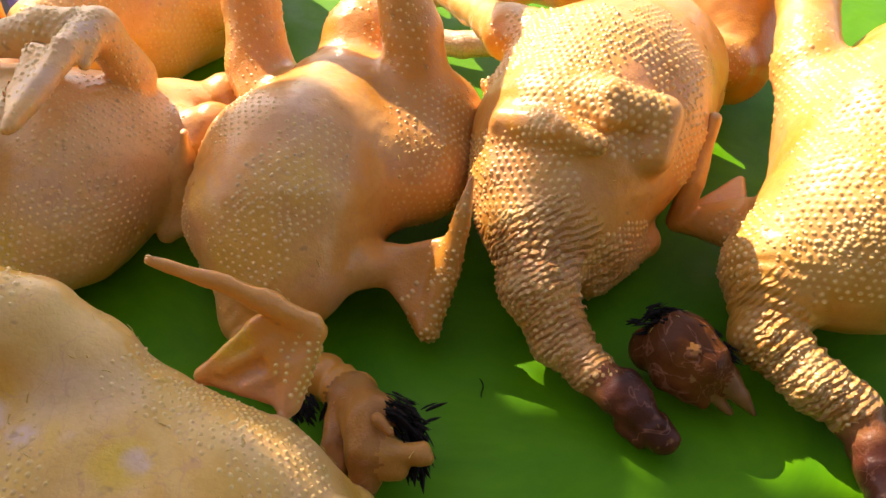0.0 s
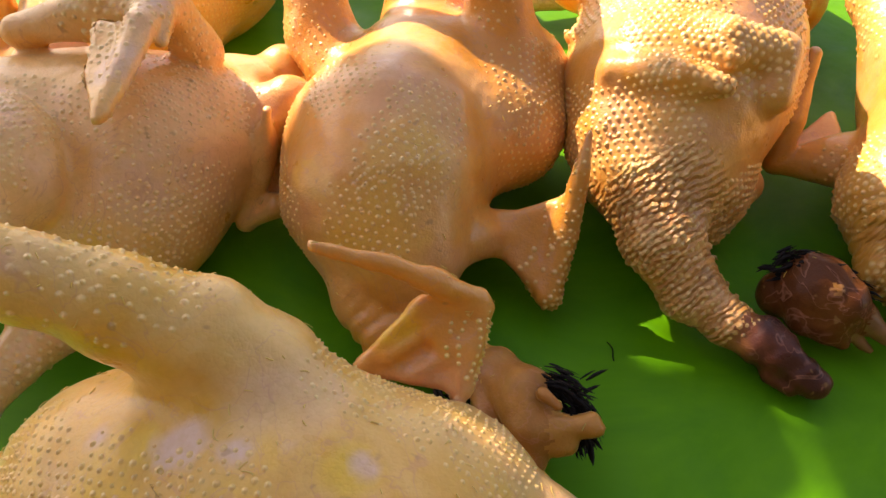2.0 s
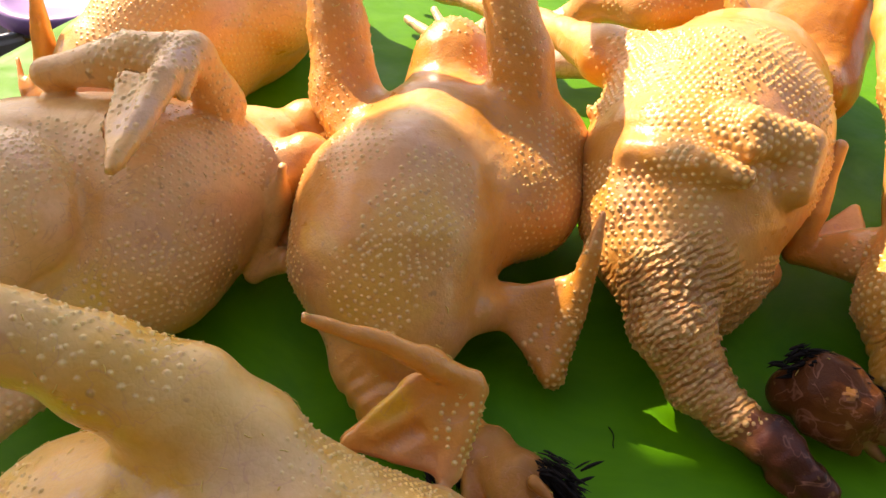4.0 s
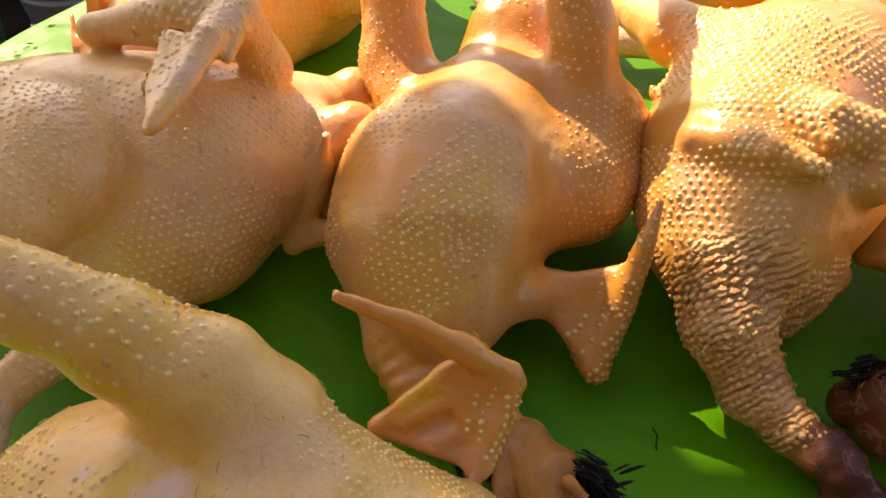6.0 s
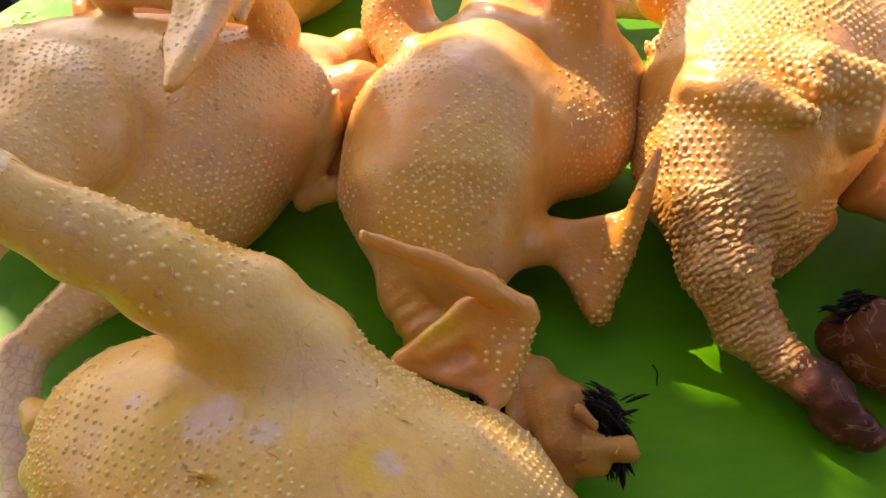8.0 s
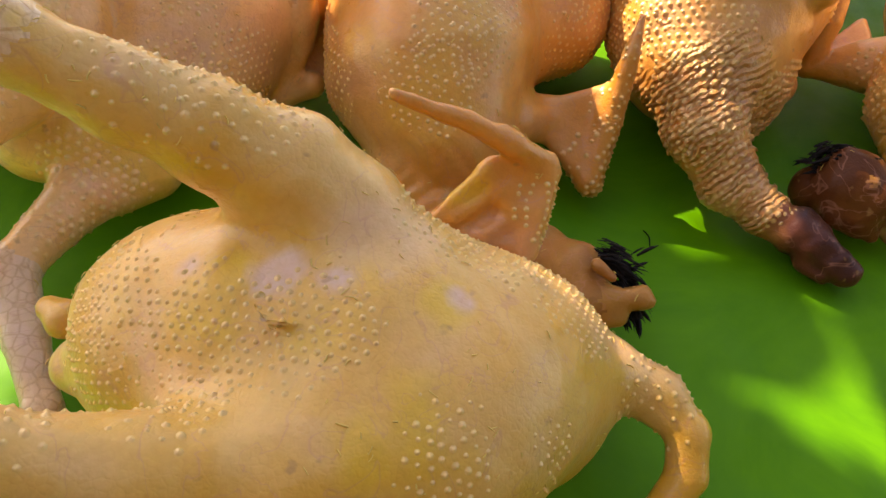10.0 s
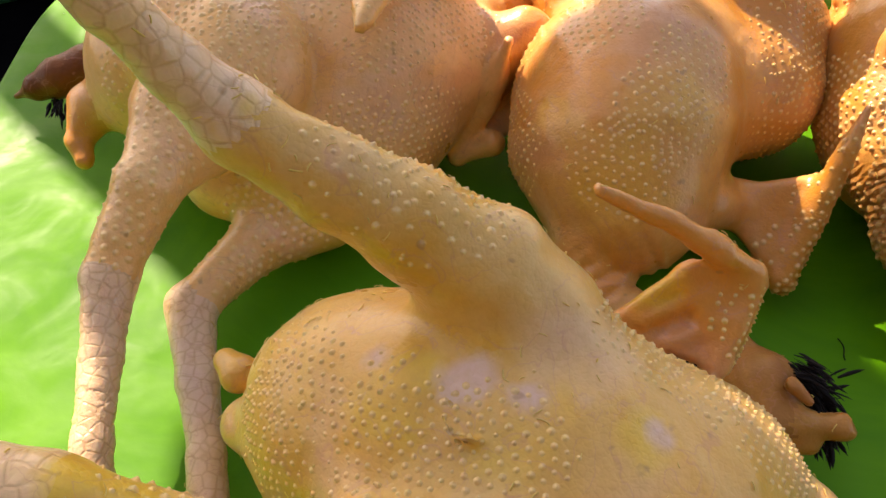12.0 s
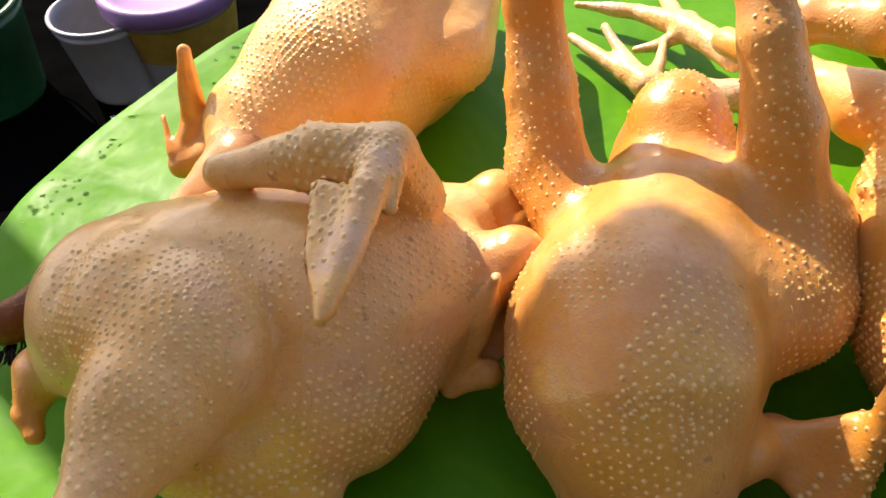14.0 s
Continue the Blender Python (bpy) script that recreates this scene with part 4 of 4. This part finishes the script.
bird_g.tract(0.0656, 0.603, 0.09, 0.026, 0.0048, 0.0009, 0.0007)

EARTHY = {"neck": NECK, "neck_end": FLESH, "head": HEAD, "beak": HORN, "lower_beak": HORN, "comb": COMB, "eyelid": HEAD_TAN}
SCALY = {k: SHANK for k in ("shank.far", "shank.near", "shank.left", "shank.right", "shank.top", "shank.under", "shank.low", "shank.high", "foot.low", "foot.high", "foot.top", "foot.under")}
ALIKE = {"neck_end": "raw dark red severed neck end", "neck": "wrinkled brownish neck skin", "head": "brown unplucked head with shut eye", "comb": "yellowish fleshy comb"}
# wing.far takes the tan skin to carry its backlit orange as colour.
chicken_a = bird_a.finish("yellow plucked raw chicken lying on its back, legs stretched", FINE, {"body": SKIN_YELLOW, "wing.far": SKIN, **SCALY}, strands=260, part_labels=ALIKE)
chicken_b = bird_b.finish("orange-tan plucked raw chicken on its back, both legs raised", FINE, {"body": SKIN, **EARTHY, "neck": SKIN, "head": HEAD_TAN, **SCALY}, strands=90, part_labels=ALIKE)
chicken_c = bird_c.finish("sunlit plucked raw chicken on its breast, wrinkled neck and head forward", WRINKLED, {"body": SKIN_C, **EARTHY, "neck": SKIN_C, **SCALY}, strands=90, part_labels=ALIKE)
chicken_d = bird_d.finish("sunlit plucked raw chicken with a bent wrinkled neck", WRINKLED, {"body": SKIN_D, **EARTHY, "neck": SKIN_D, **SCALY}, part_labels=ALIKE)
chicken_l = bird_l.finish("pale plucked raw chicken on its side, one wing folded over it", FINE, {"body": SKIN_PALE, "neck": SKIN, "tail": SKIN, **SCALY}, strands=90, part_labels=ALIKE)
chicken_e = bird_e.finish("pale plucked raw chicken behind another, small wing upright", COARSE, {"body": SKIN_PALE, **EARTHY, "wing": SKIN, **SCALY}, part_labels=ALIKE)
chicken_g = bird_g.finish("sunlit plucked raw chicken with outstretched scaly yellow feet", COARSE, {"body": SKIN, **SCALY}, part_labels=ALIKE)


# ---------------------------------------------------------------- feathers left on the heads
def feather_tuft(parent, name, spots, seed, length=0.014, count=46):
    """Short dark barbed quills that lie along a line of spots: (place, direction)."""
    rng = random.Random(seed)
    bm = bmesh.new()
    base = parent.location
    for place, way in spots:
        for _ in range(count):
            p = Vector(place) - base + Vector([rng.uniform(-0.0055, 0.0055) for _ in range(3)]) - Vector((0, 0, 0.0025))
            d = (Vector(way).normalized() + Vector([rng.uniform(-0.3, 0.3) for _ in range(3)])).normalized()
            side = d.cross(Vector((rng.uniform(-1, 1), rng.uniform(-1, 1), 1))).normalized()
            long, wide = length * rng.uniform(0.5, 1.0), 0.0009 * rng.uniform(0.5, 1.4)
            droop = Vector((0, 0, -0.35 * long * rng.random()))
            ring = []
            for k, w in ((0, 0.5), (0.35, 1.0), (0.7, 0.8), (1, 0.05)):
                q = p + d * long * k + droop * k * k
                up = side.cross(d) * 0.25 * wide
                ring.append([bm.verts.new(q + side * wide * w), bm.verts.new(q + up * w), bm.verts.new(q - side * wide * w), bm.verts.new(q - up * w)])
            for a, b in zip(ring, ring[1:]):
                for i in range(4):
                    bm.faces.new((a[i], a[(i + 1) % 4], b[(i + 1) % 4], b[i]))
    return part(name, bm, FEATHER, parent, "wet black feathers left unplucked")


feather_tuft(chicken_b, "feather_tuft", [((-0.0100, 0.2290, 0.046), (0.5, -0.3, 0.1)), ((-0.0040, 0.2240, 0.041), (0.6, -0.5, 0.1)), ((0.0000, 0.2180, 0.036), (0.5, -0.8, 0.0)), ((0.0010, 0.2110, 0.031), (0.3, -1, -0.1))], 3, 0.011, 75)
feather_tuft(chicken_b, "feather_tuft", [((0.0010, 0.2250, 0.040), (1, 0.35, 0.15))], 4, 0.014, 8)
feather_tuft(chicken_b, "feather_tuft", [((-0.06, 0.242, 0.026), (0.3, -0.6, 0.1)), ((-0.0440, 0.2420, 0.020), (0.1, -0.7, 0.1)), ((-0.0400, 0.2180, 0.014), (0.1, -0.9, 0.0))], 5, 0.011, 60)
feather_tuft(chicken_c, "feather_tuft", [((0.1290, 0.2945, 0.043), (0.6, 0.2, 0.25)), ((0.1360, 0.2905, 0.047), (0.8, -0.1, 0.2)), ((0.1440, 0.2870, 0.048), (0.8, -0.3, 0.1)), ((0.1540, 0.2830, 0.044), (0.8, -0.5, 0.0)), ((0.1630, 0.2780, 0.037), (0.7, -0.7, -0.1))], 7, 0.011, 75)
feather_tuft(chicken_c, "feather_tuft", [((0.1280, 0.2920, 0.044), (-1, -0.1, 0.25))], 8, 0.014, 9)
feather_tuft(chicken_e, "feather_tuft", [((-0.416, 0.3876, 0.02), (0.1, -0.8, -0.2)), ((-0.4064, 0.3957, 0.02), (0.3, -0.8, -0.3))], 9, 0.011)

# ---------------------------------------------------------------- table and ground
def smooth_rim(points, steps=6):
    """A closed smooth line through the points."""
    n, out = len(points), []
    for i in range(n):
        p0, p1, p2, p3 = (Vector(points[(i + k) % n]) for k in (-1, 0, 1, 2))
        for s in range(steps):
            t = s / steps
            out.append(0.5 * (2 * p1 + (p2 - p0) * t + (2 * p0 - 5 * p1 + 4 * p2 - p3) * t * t + (3 * p1 - p0 - 3 * p2 + p3) * t ** 3))
    return out


rim = smooth_rim([(-0.475, 0.36), (-0.486, 0.499), (-0.47, 0.567), (-0.442, 0.637), (-0.367, 0.765), (-0.26, 0.83), (-0.10, 0.99), (0.2, 1.05), (0.6, 0.95), (0.85, 0.6), (0.85, 0.2), (0.65, -0.15), (0.3, -0.30), (-0.1, -0.30), (-0.35, -0.15), (-0.48, 0.1)])
centre = Vector((0.15, 0.4))
bm = bmesh.new()
rings = []
for inward, z in ((0.55, 0.0), (0.30, 0.0), (0.012, 0.0), (0.004, 0.0015), (0.0, -0.001), (-0.002, -0.006), (0.0, -0.035), (0.006, -0.035), (0.02, -0.02)):
    ring = []
    for p in rim:
        q = p + (centre - p).normalized() * (inward if inward < 0.1 else inward * (centre - p).length)
        ring.append(bm.verts.new((q.x, q.y, z)))
    rings.append(ring)
for a, b in zip(rings, rings[1:]):
    for i in range(len(a)):
        bm.faces.new((a[i], a[(i + 1) % len(a)], b[(i + 1) % len(a)], b[i]))
bm.faces.new(rings[0])
bm.faces.new(rings[-1])
table = new("table")
tagged(table, "bright green plastic market table with a wet smooth top", "table")
part("tabletop", bm, TABLE, table)
for x, y in ((-0.2, 0.0), (0.55, 0.0), (-0.15, 0.75), (0.55, 0.75)):
    bm = bmesh.new()
    bmesh.ops.create_cone(bm, cap_ends=True, segments=16, radius1=0.018, radius2=0.026, depth=0.71)
    bmesh.ops.translate(bm, vec=(x, y, -0.375), verts=bm.verts)
    part("leg", bm, TABLE, table)

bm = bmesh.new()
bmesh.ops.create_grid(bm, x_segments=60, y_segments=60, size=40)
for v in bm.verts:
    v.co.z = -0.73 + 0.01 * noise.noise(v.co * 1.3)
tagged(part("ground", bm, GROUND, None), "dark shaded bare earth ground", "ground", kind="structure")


# Unseen wall behind the camera, added to block sky light from the front.
bm = bmesh.new()
bmesh.ops.create_cube(bm, size=1.0)
bmesh.ops.scale(bm, vec=(9.0, 0.2, 3.4), verts=bm.verts)
bmesh.ops.translate(bm, vec=(0.5, -1.6, 0.95), verts=bm.verts)
bmesh.ops.bevel(bm, geom=bm.edges[:], offset=0.01, segments=2, affect="EDGES")
tagged(part("front_light_block", bm, WALL, None, smooth=False), "plain dark earth-coloured yard wall", "wall", kind="structure")


# ---------------------------------------------------------------- an unseen tree, added to shade the front of the table
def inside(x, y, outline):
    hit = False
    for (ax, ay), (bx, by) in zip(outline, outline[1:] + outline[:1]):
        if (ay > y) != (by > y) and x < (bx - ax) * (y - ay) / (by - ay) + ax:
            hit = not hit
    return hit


def added_shade_tree(outline, count, low, high, seed):
    """An added, unseen leafy limb up-sun of the table; its leaves hang where their shade falls within the outline."""
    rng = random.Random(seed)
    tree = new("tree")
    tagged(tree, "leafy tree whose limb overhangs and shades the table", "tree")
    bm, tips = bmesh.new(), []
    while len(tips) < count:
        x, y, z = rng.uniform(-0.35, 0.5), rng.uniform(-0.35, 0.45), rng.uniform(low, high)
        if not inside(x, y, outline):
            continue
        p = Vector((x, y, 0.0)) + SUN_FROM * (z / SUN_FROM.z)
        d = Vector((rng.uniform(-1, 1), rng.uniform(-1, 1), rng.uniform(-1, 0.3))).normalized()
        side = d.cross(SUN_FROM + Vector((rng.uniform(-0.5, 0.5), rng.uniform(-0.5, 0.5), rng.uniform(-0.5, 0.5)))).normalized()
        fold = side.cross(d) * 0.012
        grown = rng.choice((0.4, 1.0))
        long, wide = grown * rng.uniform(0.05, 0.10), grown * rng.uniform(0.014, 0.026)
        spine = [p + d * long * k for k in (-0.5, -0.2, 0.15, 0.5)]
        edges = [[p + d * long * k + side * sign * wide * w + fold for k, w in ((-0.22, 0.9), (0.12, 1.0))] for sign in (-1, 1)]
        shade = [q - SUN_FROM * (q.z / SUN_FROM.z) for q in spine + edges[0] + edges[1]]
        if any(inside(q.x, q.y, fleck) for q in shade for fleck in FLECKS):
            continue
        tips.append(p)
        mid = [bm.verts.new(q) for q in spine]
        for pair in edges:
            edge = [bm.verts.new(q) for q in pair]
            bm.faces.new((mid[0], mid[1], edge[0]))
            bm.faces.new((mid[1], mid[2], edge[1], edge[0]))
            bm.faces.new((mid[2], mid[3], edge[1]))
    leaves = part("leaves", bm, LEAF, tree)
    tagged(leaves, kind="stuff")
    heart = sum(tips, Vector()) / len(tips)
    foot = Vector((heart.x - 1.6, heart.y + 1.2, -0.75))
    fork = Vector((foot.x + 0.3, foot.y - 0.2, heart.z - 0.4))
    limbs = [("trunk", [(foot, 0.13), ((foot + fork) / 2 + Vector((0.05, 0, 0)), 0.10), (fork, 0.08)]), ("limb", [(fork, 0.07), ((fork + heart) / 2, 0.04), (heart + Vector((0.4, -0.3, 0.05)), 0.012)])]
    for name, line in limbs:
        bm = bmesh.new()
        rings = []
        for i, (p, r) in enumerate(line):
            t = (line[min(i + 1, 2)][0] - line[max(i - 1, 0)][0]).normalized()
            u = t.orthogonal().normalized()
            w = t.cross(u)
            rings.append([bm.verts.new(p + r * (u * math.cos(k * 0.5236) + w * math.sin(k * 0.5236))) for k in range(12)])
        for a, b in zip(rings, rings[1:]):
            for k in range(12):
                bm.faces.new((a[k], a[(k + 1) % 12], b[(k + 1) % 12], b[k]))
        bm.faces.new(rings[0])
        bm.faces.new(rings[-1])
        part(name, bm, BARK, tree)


# Gaps kept free of leaves for sun flecks, and the outline to shade.
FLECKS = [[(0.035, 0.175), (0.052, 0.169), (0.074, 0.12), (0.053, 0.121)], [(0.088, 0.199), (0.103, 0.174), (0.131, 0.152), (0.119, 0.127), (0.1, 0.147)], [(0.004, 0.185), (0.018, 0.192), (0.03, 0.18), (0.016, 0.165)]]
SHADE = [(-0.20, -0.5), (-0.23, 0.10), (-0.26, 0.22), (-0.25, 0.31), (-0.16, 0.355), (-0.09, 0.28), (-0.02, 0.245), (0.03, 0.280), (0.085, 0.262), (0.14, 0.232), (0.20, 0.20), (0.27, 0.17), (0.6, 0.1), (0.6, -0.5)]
added_shade_tree(SHADE, 1900, 1.25, 1.6, 4)


# ---------------------------------------------------------------- buckets on the ground behind
def bucket(x, y, radius, height, material, label, lid=None, tilt=0.0, band=None):
    thing = new("bucket")
    thing.location = (x, y, -0.722)
    thing.rotation_euler = (0, tilt, 0.6)
    tagged(thing, label, "bucket", "buckets behind the table")
    bm = bmesh.new()
    seg = 40
    prof = [(0.0, 0.0), (0.78, 0.0), (0.80, 0.01), (0.97, height * 0.86), (1.0, height * 0.87), (1.0, height * 0.9), (0.98, height * 0.905), (1.0, height * 0.97), (1.04, height * 0.975), (1.04, height), (0.96, height), (0.94, height * 0.9), (0.77, 0.012), (0.0, 0.012)]
    rows = [[bm.verts.new((radius * r * math.cos(6.2832 * i / seg), radius * r * math.sin(6.2832 * i / seg), z)) for i in range(seg)] for r, z in prof[1:-1]]
    for a, b in zip(rows, rows[1:]):
        for i in range(seg):
            bm.faces.new((a[i], a[(i + 1) % seg], b[(i + 1) % seg], b[i]))
    bm.faces.new(rows[0])
    bm.faces.new(rows[-1])
    part("tub", bm, material, thing)
    bm = bmesh.new()
    pts = [Vector((radius * 1.04 * math.cos(a), 0.25 * radius * math.sin(a) - 0.02 * math.sin(a) + radius * 0.92 * math.sin(a), height * (0.9 - 0.42 * math.sin(a)))) for a in [math.pi * i / 24 for i in range(25)]]
    rows = []
    for i, p in enumerate(pts):
        t = (pts[min(i + 1, 24)] - pts[max(i - 1, 0)]).normalized()
        u = t.cross(Vector((0, 0, 1))).normalized()
        w = t.cross(u)
        rows.append([bm.verts.new(p + 0.003 * (u * math.cos(k * 1.0472) + w * math.sin(k * 1.0472))) for k in range(6)])
    for a, b in zip(rows, rows[1:]):
        for k in range(6):
            bm.faces.new((a[k], a[(k + 1) % 6], b[(k + 1) % 6], b[k]))
    part("handle", bm, WIRE, thing, "thin wire handle")
    if lid:
        bm = bmesh.new()
        rows = []
        for r, z in ((0.4, 0.006), (0.86, 0.006), (0.90, 0.018), (1.06, 0.018), (1.08, 0.012), (1.08, -0.02), (1.06, -0.02)):
            rows.append([bm.verts.new((radius * r * math.cos(6.2832 * i / seg), radius * r * math.sin(6.2832 * i / seg), height + z)) for i in range(seg)])
        for a, b in zip(rows, rows[1:]):
            for i in range(seg):
                bm.faces.new((a[i], a[(i + 1) % seg], b[(i + 1) % seg], b[i]))
        bm.faces.new(rows[0])
        part("lid", bm, lid, thing, "lilac plastic lid")
    if band:
        bm = bmesh.new()
        rows = [[bm.verts.new((radius * r * math.cos(6.2832 * i / seg), radius * r * math.sin(6.2832 * i / seg), z)) for i in range(seg)] for r, z in ((0.895, height * 0.45), (0.99, height * 0.84))]
        for i in range(seg):
            bm.faces.new((rows[0][i], rows[0][(i + 1) % seg], rows[1][(i + 1) % seg], rows[1][i]))
        part("label_band", bm, band, thing, "yellow printed label band")
    return thing


bucket(-1.0699, 1.702, 0.118, 0.21, WHITE, "dirty white plastic bucket on the dark ground")
bucket(-0.9212, 1.7589, 0.15, 0.23, WHITE, "white plastic bucket with a lilac lid", lid=LILAC, band=LABEL)
bucket(-1.4046, 1.6485, 0.16, 0.25, GREEN_TUB, "dark green plastic bucket on the dark ground")

# ---------------------------------------------------------------- small things on the table
def droplets(name, label, spots, count, spread, seed):
    rng = random.Random(seed)
    bm = bmesh.new()
    for x, y in spots:
        for _ in range(count):
            px, py, r = x + rng.gauss(0, spread), y + rng.gauss(0, spread), rng.uniform(0.0008, 0.0028)
            if not inside(px, py, [tuple(q) for q in rim]):
                continue
            m = Matrix.Translation((px, py, 0.0)) @ Matrix.Diagonal((r * rng.uniform(0.8, 1.5), r, r * 0.5, 1))
            bmesh.ops.create_uvsphere(bm, u_segments=10, v_segments=6, radius=1.0, matrix=m)
    tagged(part(name, bm, WATER, None), label, "water", kind="stuff")


droplets("water_drops", "clear water drops beaded on the green table", [(-0.4644, 0.5392), (-0.4656, 0.5131), (-0.3688, 0.6969), (-0.3701, 0.6641), (-0.3652, 0.7231), (-0.4464, 0.6294), (-0.4411, 0.5838), (-0.4474, 0.5335)], 7, 0.008, 12)
bm = bmesh.new()
rows = []
for i in range(9):
    k = i / 8
    p = Vector((0.0353, 0.2782, 0.0008)).lerp(Vector((0.0372, 0.2654, 0.0008)), k) + Vector((0.0012 * math.sin(k * 5), 0, 0))
    rows.append([bm.verts.new(p + Vector((0.0004 * math.cos(j * 2.094), 0, 0.0004 * math.sin(j * 2.094)))) for j in range(3)])
for a, b in zip(rows, rows[1:]):
    for j in range(3):
        bm.faces.new((a[j], a[(j + 1) % 3], b[(j + 1) % 3], b[j]))
tagged(part("feather_quill", bm, FEATHER, None), "tiny black feather quill stuck to the green table", "quill")
